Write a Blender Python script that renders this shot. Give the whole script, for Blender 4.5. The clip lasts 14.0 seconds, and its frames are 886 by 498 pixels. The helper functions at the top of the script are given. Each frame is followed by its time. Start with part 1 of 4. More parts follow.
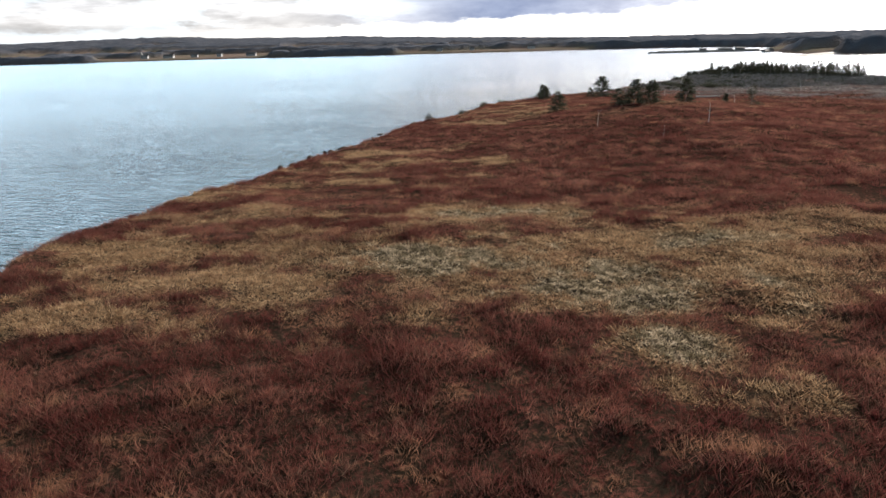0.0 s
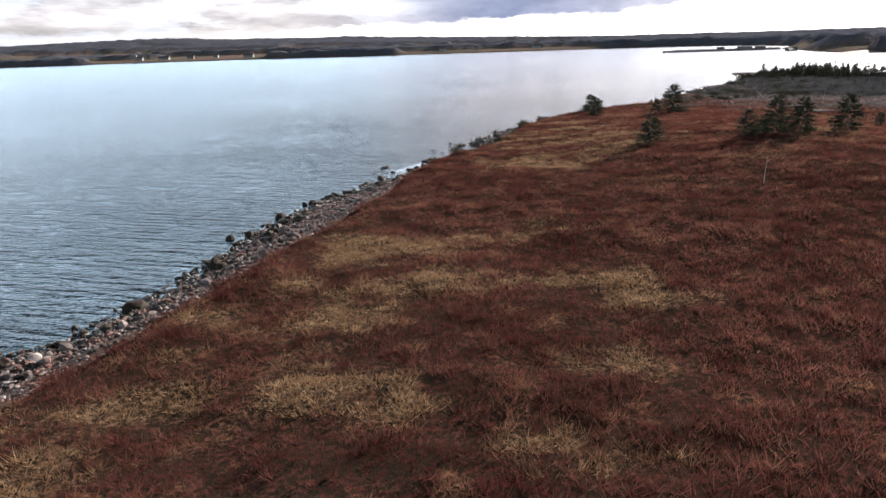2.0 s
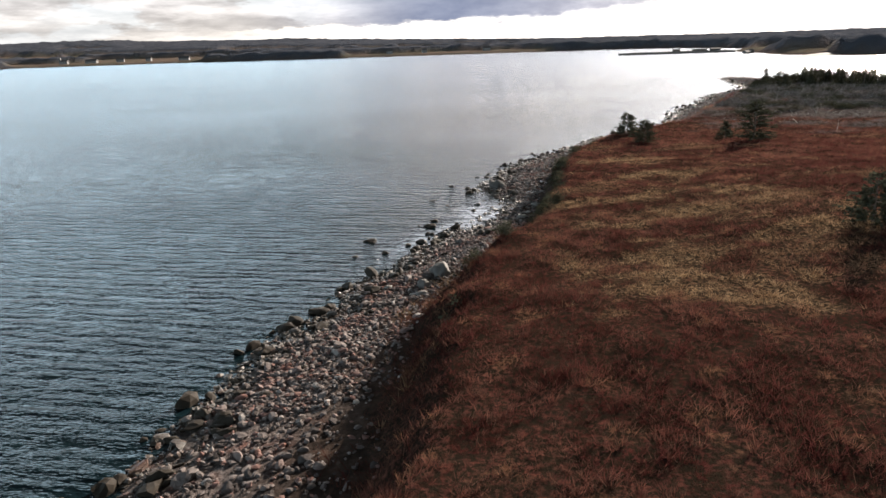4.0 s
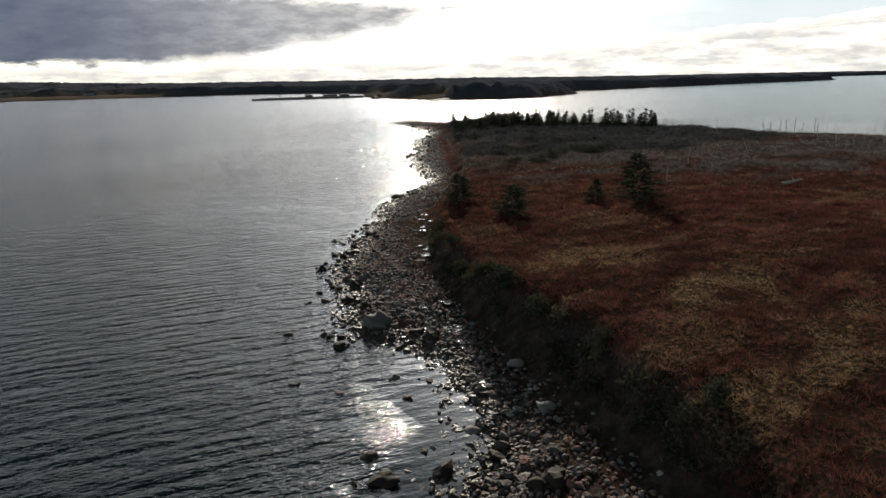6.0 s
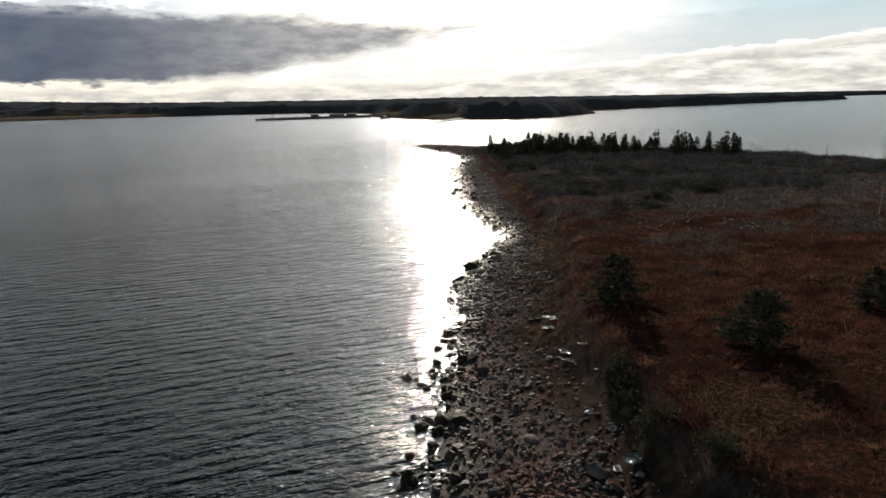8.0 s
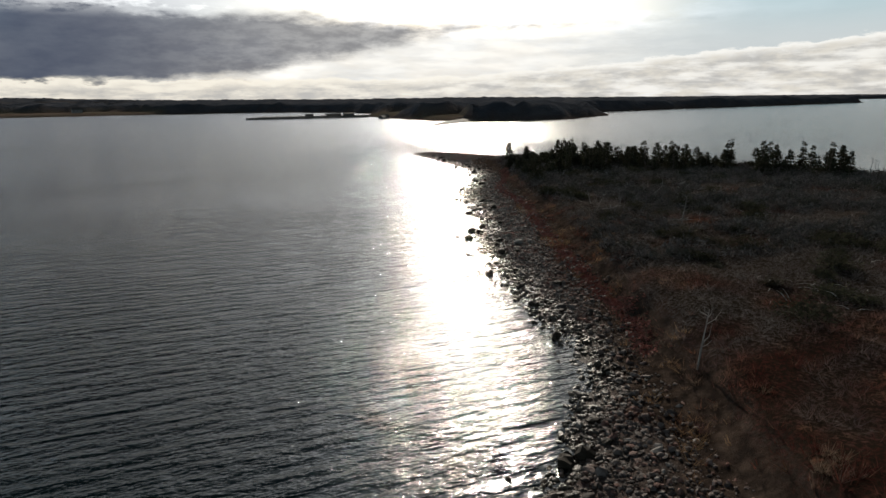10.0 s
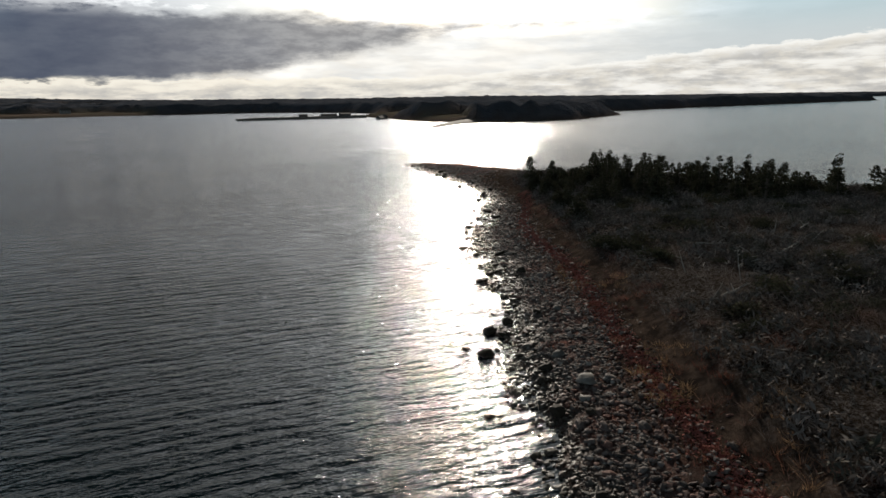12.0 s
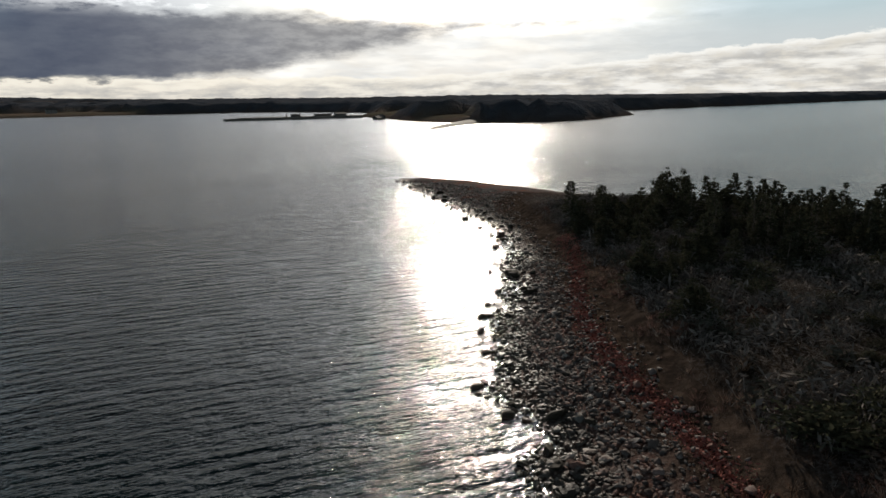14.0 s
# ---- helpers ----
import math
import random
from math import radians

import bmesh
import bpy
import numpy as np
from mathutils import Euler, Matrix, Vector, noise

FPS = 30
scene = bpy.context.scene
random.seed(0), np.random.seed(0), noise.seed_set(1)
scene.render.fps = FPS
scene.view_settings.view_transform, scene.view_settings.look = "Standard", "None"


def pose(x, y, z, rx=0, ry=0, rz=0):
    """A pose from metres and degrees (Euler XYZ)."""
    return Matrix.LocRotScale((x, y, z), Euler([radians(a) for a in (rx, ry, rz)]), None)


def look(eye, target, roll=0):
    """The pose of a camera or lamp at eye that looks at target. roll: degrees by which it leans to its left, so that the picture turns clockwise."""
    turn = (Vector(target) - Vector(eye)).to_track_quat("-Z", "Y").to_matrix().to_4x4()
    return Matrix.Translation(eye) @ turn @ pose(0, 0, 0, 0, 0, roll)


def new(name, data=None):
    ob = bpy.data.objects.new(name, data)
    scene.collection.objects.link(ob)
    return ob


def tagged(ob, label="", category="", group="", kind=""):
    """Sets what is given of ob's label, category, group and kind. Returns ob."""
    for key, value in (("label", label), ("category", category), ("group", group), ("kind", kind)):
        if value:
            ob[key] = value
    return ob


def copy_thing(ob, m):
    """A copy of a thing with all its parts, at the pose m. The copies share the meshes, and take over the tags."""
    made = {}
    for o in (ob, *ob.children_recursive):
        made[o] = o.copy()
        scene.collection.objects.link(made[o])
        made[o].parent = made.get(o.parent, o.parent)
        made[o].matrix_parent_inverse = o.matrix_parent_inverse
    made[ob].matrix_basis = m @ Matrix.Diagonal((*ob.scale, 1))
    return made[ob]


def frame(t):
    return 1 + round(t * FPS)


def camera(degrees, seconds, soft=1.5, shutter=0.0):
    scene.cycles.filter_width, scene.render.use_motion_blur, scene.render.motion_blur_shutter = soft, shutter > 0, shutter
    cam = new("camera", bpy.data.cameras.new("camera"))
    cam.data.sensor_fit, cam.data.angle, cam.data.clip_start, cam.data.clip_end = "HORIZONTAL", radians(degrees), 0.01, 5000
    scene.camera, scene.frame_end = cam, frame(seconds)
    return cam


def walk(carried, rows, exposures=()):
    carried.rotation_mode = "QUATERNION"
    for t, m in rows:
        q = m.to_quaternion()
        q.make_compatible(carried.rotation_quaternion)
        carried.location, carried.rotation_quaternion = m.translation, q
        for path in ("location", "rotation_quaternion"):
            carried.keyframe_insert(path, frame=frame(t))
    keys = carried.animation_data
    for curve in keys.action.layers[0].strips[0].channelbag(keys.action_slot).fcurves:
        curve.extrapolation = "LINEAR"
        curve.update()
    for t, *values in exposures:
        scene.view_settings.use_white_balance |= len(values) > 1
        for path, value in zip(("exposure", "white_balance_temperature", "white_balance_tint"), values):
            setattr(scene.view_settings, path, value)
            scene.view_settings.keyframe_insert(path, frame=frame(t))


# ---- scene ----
cam = camera(69.0, 14.0)
PATH = [
    (0, (1.424, 0.369, 14.229), (1.379, 2.274, 13.622), -1.6),
    (0.5, (0.757, 6.739, 13.94), (0.712, 8.643, 13.33), -1.7),
    (1, (-0.303, 15.44, 13.859), (-0.349, 17.345, 13.252), -1.8),
    (1.5, (-1.27, 23.292, 14.221), (-1.32, 25.196, 13.613), -1.9),
    (2, (-2.337, 31.126, 14.255), (-2.387, 33.031, 13.648), -1.9),
    (2.2, (-2.901, 34.826, 14.317), (-2.953, 36.73, 13.709), -2.0),
    (4.3, (-9.501, 66.644, 14.421), (-9.297, 68.539, 13.816), -1.8),
    (4.5, (-10.39, 70.655, 14.411), (-9.968, 72.514, 13.805), -1.6),
    (5, (-13.167, 78.179, 14.32), (-12.34, 79.909, 13.753), -1.2),
    (5.5, (-16.297, 86.923, 14.137), (-15.206, 88.52, 13.63), -1.3),
    (6, (-16.391, 94.916, 13.898), (-15.252, 96.48, 13.391), -1.2),
    (6.5, (-15.227, 101.67, 13.752), (-14.088, 103.234, 13.248), -1.2),
    (7, (-12.801, 108.798, 13.545), (-11.663, 110.365, 13.045), -1.1),
    (7.5, (-10.02, 115.221, 13.559), (-8.881, 116.788, 13.064), -1.1),
    (8, (-7.168, 120.766, 13.631), (-6.025, 122.344, 13.18), -1.2),
    (8.2, (-5.428, 123.393, 13.798), (-4.283, 124.97, 13.348), -0.9),
    (10.3, (14.854, 151.963, 13.232), (15.996, 153.542, 12.781), -0.7),
    (10.5, (16.681, 154.106, 13.217), (17.819, 155.687, 12.765), -0.9),
    (11, (20.735, 159.887, 13.316), (21.872, 161.469, 12.865), -0.9),
    (11.5, (25.488, 166.42, 13.404), (26.625, 168.002, 12.951), -0.9),
    (12, (29.536, 171.983, 13.5), (30.671, 173.565, 13.046), -0.9),
    (12.5, (33.989, 178.123, 13.498), (35.124, 179.706, 13.043), -0.8),
    (13, (38.997, 184.94, 13.561), (40.132, 186.522, 13.104), -0.7),
    (13.5, (42.958, 190.358, 13.494), (44.093, 191.94, 13.038), -0.7),
    (14, (47.468, 196.316, 13.162), (48.599, 197.901, 12.706), -0.9),
]
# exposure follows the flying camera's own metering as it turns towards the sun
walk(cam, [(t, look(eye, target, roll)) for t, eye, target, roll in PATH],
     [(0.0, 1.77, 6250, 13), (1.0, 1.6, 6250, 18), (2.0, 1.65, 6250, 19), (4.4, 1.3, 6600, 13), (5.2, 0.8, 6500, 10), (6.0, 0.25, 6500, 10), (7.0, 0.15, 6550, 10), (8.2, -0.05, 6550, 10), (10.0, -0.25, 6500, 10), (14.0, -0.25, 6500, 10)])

# ---------------------------------------------------------------- light
SUN_AZ, SUN_EL = radians(38.6), radians(18.0)     # azimuth from +y towards +x
SUN_DIR = Vector((math.sin(SUN_AZ) * math.cos(SUN_EL), math.cos(SUN_AZ) * math.cos(SUN_EL), math.sin(SUN_EL)))


class Nodes:
    """Short forms for building a node tree."""

    def __init__(self, tree):
        self.t = tree
        tree.nodes.clear()

    def add(self, kind, operation=None, blend_type=None, data_type=None, interpolation_type=None, attribute_name=None):
        n = self.t.nodes.new(kind)
        if operation:
            n.operation = operation
        if blend_type:
            n.blend_type = blend_type
        if data_type:
            n.data_type = data_type
        if interpolation_type:
            n.interpolation_type = interpolation_type
        if attribute_name:
            n.attribute_name = attribute_name
        return n

    def link(self, a, b):
        self.t.links.new(a, b)

    def put(self, socket, v):
        if isinstance(v, (int, float)):
            socket.default_value = v
        elif isinstance(v, tuple):
            socket.default_value = (*v, 1.0) if len(v) == 3 and len(socket.default_value) == 4 else v
        else:
            self.t.links.new(v, socket)

    def math(self, op, a, b=0.0, c=0.0):
        n = self.add("ShaderNodeMath", operation=op)
        for s, v in zip(n.inputs, (a, b, c)):
            self.put(s, v)
        return n.outputs[0]

    def ramp01(self, v, a, b):
        n = self.add("ShaderNodeMapRange", interpolation_type="SMOOTHSTEP")
        for s, x in zip(n.inputs, (v, a, b, 0.0, 1.0)):
            self.put(s, x)
        return n.outputs[0]

    def mix(self, f, a, b, blend="MIX"):
        n = self.add("ShaderNodeMix", data_type="RGBA", blend_type=blend)
        self.put(n.inputs[0], f)
        self.put(n.inputs[6], a)
        self.put(n.inputs[7], b)
        return n.outputs[2]

    def noise(self, vec, scale, detail=3.0, rough=0.5, warp=0.0):
        n = self.add("ShaderNodeTexNoise")
        self.link(vec, n.inputs["Vector"])
        n.inputs["Scale"].default_value, n.inputs["Detail"].default_value = scale, detail
        n.inputs["Roughness"].default_value, n.inputs["Distortion"].default_value = rough, warp
        return n.outputs["Fac"]

    def combine(self, x, y, z):
        n = self.add("ShaderNodeCombineXYZ")
        for s, v in zip(n.inputs, (x, y, z)):
            self.put(s, v)
        return n.outputs[0]


def sky():
    w = bpy.data.worlds.new("sky")
    scene.world = w
    w.use_nodes = True
    n = Nodes(w.node_tree)
    d = n.add("ShaderNodeTexCoord").outputs["Generated"]
    sep = n.add("ShaderNodeSeparateXYZ")
    n.link(d, sep.inputs[0])
    x, y, z = sep.outputs
    az = n.math("MULTIPLY", n.math("ARCTAN2", x, y), 57.2958)          # degrees, + to the east
    el = n.math("MULTIPLY", n.math("ARCSINE", z), 57.2958)
    dot = n.add("ShaderNodeVectorMath", operation="DOT_PRODUCT")
    n.link(d, dot.inputs[0])
    dot.inputs[1].default_value = SUN_DIR
    ang = n.math("MULTIPLY", n.math("ARCCOSINE", n.math("MINIMUM", dot.outputs["Value"], 1.0)), 57.2958)
    ni = n.add("ShaderNodeTexSky")
    ni.sky_type, ni.sun_disc, ni.sun_elevation, ni.sun_rotation, ni.dust_density = "NISHITA", False, SUN_EL, SUN_AZ, 1.5
    blue = n.add("ShaderNodeVectorMath", operation="SCALE")
    n.link(ni.outputs[0], blue.inputs[0])
    blue.inputs["Scale"].default_value = 0.10
    # cloud decks: long flat noise, finer and flatter towards the horizon
    v = n.combine(n.math("MULTIPLY", az, 0.035), n.math("MULTIPLY", el, 0.12), 0.0)
    big = n.noise(v, 1.6, 6, 0.6, 0.0)
    v2 = n.combine(n.math("MULTIPLY", az, 0.12), n.math("MULTIPLY", el, 0.45), 3.0)
    fine = n.noise(v2, 1.3, 6, 0.58, 0.0)
    puffy = n.noise(n.combine(n.math("MULTIPLY", az, 0.13), n.math("MULTIPLY", el, 0.34), 5.0), 1.0, 6, 0.6)
    billow = n.noise(n.combine(n.math("MULTIPLY", az, 0.42), n.math("MULTIPLY", el, 1.25), 9.0), 1.0, 6, 0.62)
    wisps = n.noise(n.combine(n.math("MULTIPLY", az, 0.20), n.math("MULTIPLY", el, 1.15), 13.0), 1.0, 5, 0.6)
    # a dark stratus bank, west of the sun, drawn out towards it into a thin grey tail
    mid = n.math("ADD", 4.45, n.math("MULTIPLY", n.ramp01(az, 12.0, 44.0), 1.55))
    half = n.math("ADD", n.math("MULTIPLY", n.ramp01(az, 41.0, 16.0), 2.3), n.math("MULTIPLY", n.ramp01(az, 50.0, 42.0), 0.42))
    off = n.math("ABSOLUTE", n.math("SUBTRACT", el, mid))
    off = n.math("ADD", off, n.math("MULTIPLY", n.math("SUBTRACT", puffy, 0.5), n.math("ADD", 0.6, n.math("MULTIPLY", half, 0.55))))
    off = n.math("ADD", off, n.math("MULTIPLY", n.math("SUBTRACT", billow, 0.5), 1.1))
    off = n.math("SUBTRACT", half, off)
    soft = n.math("ADD", 0.28, n.math("MULTIPLY", n.ramp01(az, 8.0, 22.0), 0.75))          # its end trails off in showers
    west = n.ramp01(az, -14.0, 4.0)
    bank = n.math("MULTIPLY", n.ramp01(n.math("DIVIDE", off, soft), -0.4, 1.0), west)
    # sunlit veil
    glow = n.math("EXPONENT", n.math("MULTIPLY", n.math("POWER", n.math("DIVIDE", ang, 14.0), 2.0), -1.0))
    wide = n.math("EXPONENT", n.math("MULTIPLY", n.math("DIVIDE", ang, 48.0), -1.0))
    lum = n.math("ADD", n.math("ADD", n.math("MULTIPLY", glow, 2.3), n.math("MULTIPLY", wide, 2.0)), 0.36)
    lum = n.math("MULTIPLY", lum, n.math("ADD", 0.36, n.math("MULTIPLY", fine, 1.28)))
    lum = n.math("MULTIPLY", lum, n.math("ADD", 0.60, n.math("MULTIPLY", n.ramp01(el, 2.0, 9.0), 0.48)))
    v3 = n.combine(n.math("MULTIPLY", az, 0.12), n.math("MULTIPLY", el, 0.75), 7.0)
    puffs = n.ramp01(n.noise(v3, 1.0, 5, 0.6), 0.3, 0.75)
    calm = n.ramp01(az, 0.0, 20.0)
    puffs = n.math("ADD", n.math("ADD", 0.52, n.math("MULTIPLY", calm, 0.30)), n.math("MULTIPLY", puffs, n.math("SUBTRACT", 0.55, n.math("MULTIPLY", calm, 0.27))))
    lum = n.math("MULTIPLY", lum, puffs)
    lum = n.math("MULTIPLY", lum, n.math("ADD", 1.0, n.math("MULTIPLY", n.ramp01(el, 6.0, 9.5), 0.55)))
    lum = n.math("MULTIPLY", lum, n.math("SUBTRACT", 1.0, n.math("MULTIPLY", n.math("MULTIPLY", n.ramp01(az, 24.0, 2.0), n.ramp01(el, 8.0, 5.0)), 0.38)))
    cum = n.noise(n.combine(n.math("MULTIPLY", az, 0.2), n.math("MULTIPLY", el, 0.85), 11.0), 1.0, 5, 0.62)
    cum = n.math("MULTIPLY", n.ramp01(cum, 0.56, 0.42), n.ramp01(el, 5.0, 3.6))
    lum = n.math("MULTIPLY", lum, n.math("SUBTRACT", 1.0, n.math("MULTIPLY", cum, n.math("ADD", 0.12, n.math("MULTIPLY", n.ramp01(az, 40.0, 54.0), 0.28)))))
    tint = n.mix(n.ramp01(el, 0.0, 7.0), (1.0, 0.965, 0.88), (0.97, 0.985, 1.0))
    veil = n.add("ShaderNodeVectorMath", operation="SCALE")
    n.link(tint, veil.inputs[0])
    n.link(lum, veil.inputs["Scale"])
    low = n.ramp01(el, 9.0, 1.0)
    cover = n.math("MAXIMUM", n.ramp01(big, 0.42, 0.58), n.math("MULTIPLY", low, n.math("ADD", 0.55, n.math("MULTIPLY", n.ramp01(fine, 0.35, 0.6), 0.45))))
    cover = n.math("MAXIMUM", cover, n.math("MULTIPLY", n.ramp01(az, 25.0, 5.0), 0.8))
    clear = n.mix(0.6, blue.outputs[0], (0.60, 0.76, 0.90))
    col = n.mix(cover, clear, veil.outputs[0])
    # soft grey-white veil right under the sun
    under = n.math("MULTIPLY", n.math("MULTIPLY", n.ramp01(az, 18.0, 30.0), n.ramp01(az, 80.0, 56.0)), n.ramp01(n.math("ADD", el, n.math("MULTIPLY", billow, 1.2)), 7.2, 5.2))
    col = n.mix(n.math("MULTIPLY", under, 0.86), col, n.mix(n.ramp01(wisps, 0.35, 0.65), (0.72, 0.73, 0.72), (0.93, 0.93, 0.90)))
    deep = n.mix(n.ramp01(puffy, 0.35, 0.7), (0.050, 0.066, 0.112), (0.105, 0.124, 0.168))
    pearl = n.mix(n.ramp01(billow, 0.35, 0.65), (0.25, 0.25, 0.26), (0.42, 0.42, 0.42))
    grey = n.mix(n.ramp01(az, 4.0, 32.0), deep, pearl)
    col = n.mix(n.math("MULTIPLY", bank, 0.95), col, grey)
    # more broken grey cloud higher up
    upper = n.math("MULTIPLY", n.ramp01(big, 0.46, 0.62), n.ramp01(el, 7.5, 10.0))
    col = n.mix(n.math("MULTIPLY", upper, 0.75), col, (0.72, 0.84, 0.98))
    tops = n.math("MULTIPLY", n.math("MULTIPLY", n.ramp01(az, 28.0, 10.0), n.ramp01(el, 6.2, 7.2)), n.ramp01(billow, 0.36, 0.56))
    col = n.mix(n.math("MULTIPLY", tops, 0.75), col, (0.46, 0.48, 0.51))
    # open blue overhead to the west, away from the sun
    teal = n.math("MULTIPLY", n.math("MULTIPLY", n.ramp01(el, 4.0, 9.0), n.ramp01(el, 26.0, 15.0)), n.ramp01(az, 6.0, -14.0))
    col = n.mix(n.math("MULTIPLY", teal, 0.85), col, (0.74, 1.10, 1.30))
    # pale clear sky east of the sun
    east = n.math("MULTIPLY", n.ramp01(az, 42.0, 62.0), n.ramp01(el, 1.6, 3.2))
    col = n.mix(n.math("MULTIPLY", east, 0.93), col, n.mix(n.math("MULTIPLY", n.ramp01(el, 3.5, 8.0), n.ramp01(az, 46.0, 66.0)), (0.60, 0.65, 0.66), (0.44, 0.60, 0.65)))
    # a row of small cumulus over the horizon, climbing to the east: sharp sunlit heads, greyer bases
    heads = n.math("ADD", 1.75, n.math("MULTIPLY", n.math("MAXIMUM", n.math("SUBTRACT", az, 34.0), 0.0), 0.072))
    heads = n.math("ADD", heads, n.math("MULTIPLY", n.math("SUBTRACT", puffy, 0.5), 1.4))
    heads = n.math("ADD", heads, n.math("MULTIPLY", n.math("SUBTRACT", billow, 0.5), 1.3))
    depth = n.math("SUBTRACT", heads, el)
    lit = n.math("MAXIMUM", n.ramp01(depth, 0.75, 0.05), n.math("MULTIPLY", n.ramp01(wisps, 0.42, 0.66), 0.85))
    body = n.mix(lit, n.mix(n.ramp01(billow, 0.35, 0.65), (0.50, 0.49, 0.47), (0.74, 0.70, 0.62)), n.mix(n.ramp01(az, 24.0, 52.0), (1.02, 0.96, 0.83), (1.02, 1.00, 0.94)))
    row = n.math("MULTIPLY", n.math("MULTIPLY", n.ramp01(depth, -0.04, 0.16), n.ramp01(az, -18.0, 4.0)), 0.9)
    col = n.mix(row, col, body)
    away = n.math("ADD", 0.34, n.math("MULTIPLY", n.ramp01(ang, 15.0, 34.0), 0.66))
    high = n.math("SUBTRACT", 1.17, n.math("MULTIPLY", n.math("MULTIPLY", n.ramp01(el, 11.5, 22.5), away), 1.13))
    high = n.math("ADD", high, n.math("MULTIPLY", n.math("MULTIPLY", n.ramp01(el, 8.0, 11.0), n.ramp01(el, 18.0, 12.0)), 0.28))
    dim = n.add("ShaderNodeVectorMath", operation="SCALE")
    n.link(col, dim.inputs[0])
    n.link(high, dim.inputs["Scale"])
    col = dim.outputs[0]
    below = n.ramp01(el, 0.0, -1.5)
    col = n.mix(below, col, (0.20, 0.20, 0.20))
    bg = n.add("ShaderNodeBackground")
    n.link(col, bg.inputs[0])
    out = n.add("ShaderNodeOutputWorld")
    n.link(bg.outputs[0], out.inputs[0])


sky()
sun = new("sun", bpy.data.lights.new("sun", "SUN"))
sun.data.energy, sun.data.angle, sun.data.color = 5.0, radians(0.6), (1.0, 0.90, 0.76)
sun.rotation_euler = SUN_DIR.to_track_quat("Z", "Y").to_euler()

# ---------------------------------------------------------------- plan of the island
# waterline of the near shore from south to north, then round the spit and down the far side
WATER = [(-24, 0), (-28, 25), (-27.8, 50), (-25, 58), (-22, 63), (-19.7, 72.8), (-17.4, 85), (-15, 91.5), (-12.6, 95), (-10.4, 100.5),
         (-7.7, 105), (-4.8, 110.2), (-2.8, 113.3), (-0.5, 116.6), (0.7, 119), (1.4, 121.6), (0.6, 124), (-0.3, 125.6), (0.6, 128), (3.2, 133.6), (5.6, 139), (9.4, 143.6),
         (17.3, 151.8), (21, 157), (25, 161.2), (35.7, 168.4), (39.3, 173.5), (43, 182), (47.7, 190.7), (54.3, 199), (62, 209.8),
         (67.5, 219.5), (72.8, 224.6), (79, 231.5), (87.7, 240.3), (94, 256), (97, 267), (103.5, 287), (105.5, 290.8), (110.7, 282)]
WATER += [(113.5, 265), (114, 242), (118, 218), (125, 200), (128, 175), (126, 140), (124, 90), (112, 30), (85, -25), (40, -58), (0, -52), (-18, -30)]
# edge of the turf above the beach
BLUFF = [(-19.5, 12), (-20.3, 35), (-19.2, 43), (-17.5, 49), (-16, 54.5), (-14.2, 60.5), (-11.8, 67.4), (-9, 78), (-7.4, 85.5), (-6.4, 91.7), (-3.8, 97.6), (-0.4, 102),
         (1.2, 105.8), (2.8, 110.5), (4.5, 115.5), (6.1, 120.5), (8.6, 128), (11, 133), (14.8, 138.8), (18, 144), (25.5, 150.3), (36.6, 162.8),
         (44.2, 172), (50.3, 180), (55.2, 186.8), (60, 193), (66.3, 202.5), (73, 212.6), (85.3, 230), (95.5, 245.7), (101, 255)]
BLUFF += [(107, 254), (110, 240), (114, 217), (121, 199), (123.5, 175), (121, 140), (119, 90), (107, 32), (82, -19), (38, -51), (0, -45), (-14, -25)]
# strip of red weed cast up along the head of the beach
WRACK = [(36, 165), (42.2, 171), (44.6, 175.6), (48.3, 181), (52.1, 187), (56.6, 193.3), (60.5, 198.5), (66, 205.8), (69, 211.5), (71.8, 217), (76.4, 222.7), (84.6, 230), (90.6, 239)]


def rounded(pts, closed=True, times=2):
    """Chaikin's corner cutting."""
    p = np.array(pts, float)
    for _ in range(times):
        q = np.roll(p, -1, 0) if closed else p[1:]
        a = p if closed else p[:-1]
        p = np.stack([0.75 * a + 0.25 * q, 0.25 * a + 0.75 * q], 1).reshape(-1, 2)
    return p


def seg_dist(x, y, line, closed=True):
    a = line if closed else line[:-1]
    b = np.roll(line, -1, 0) if closed else line[1:]
    best = np.full(x.shape, 1e9)
    for (ax, ay), (bx, by) in zip(a, b):
        dx, dy = bx - ax, by - ay
        t = np.clip(((x - ax) * dx + (y - ay) * dy) / (dx * dx + dy * dy + 1e-9), 0, 1)
        best = np.minimum(best, np.hypot(x - ax - t * dx, y - ay - t * dy))
    return best


def inside(x, y, poly):
    odd = np.zeros(x.shape, bool)
    for (ax, ay), (bx, by) in zip(poly, np.roll(poly, -1, 0)):
        hit = (ay > y) != (by > y)
        odd ^= hit & (x < (bx - ax) * (y - ay) / (by - ay + 1e-12) + ax)
    return odd


def signed(x, y, poly):
    return np.where(inside(x, y, poly), 1.0, -1.0) * seg_dist(x, y, poly)


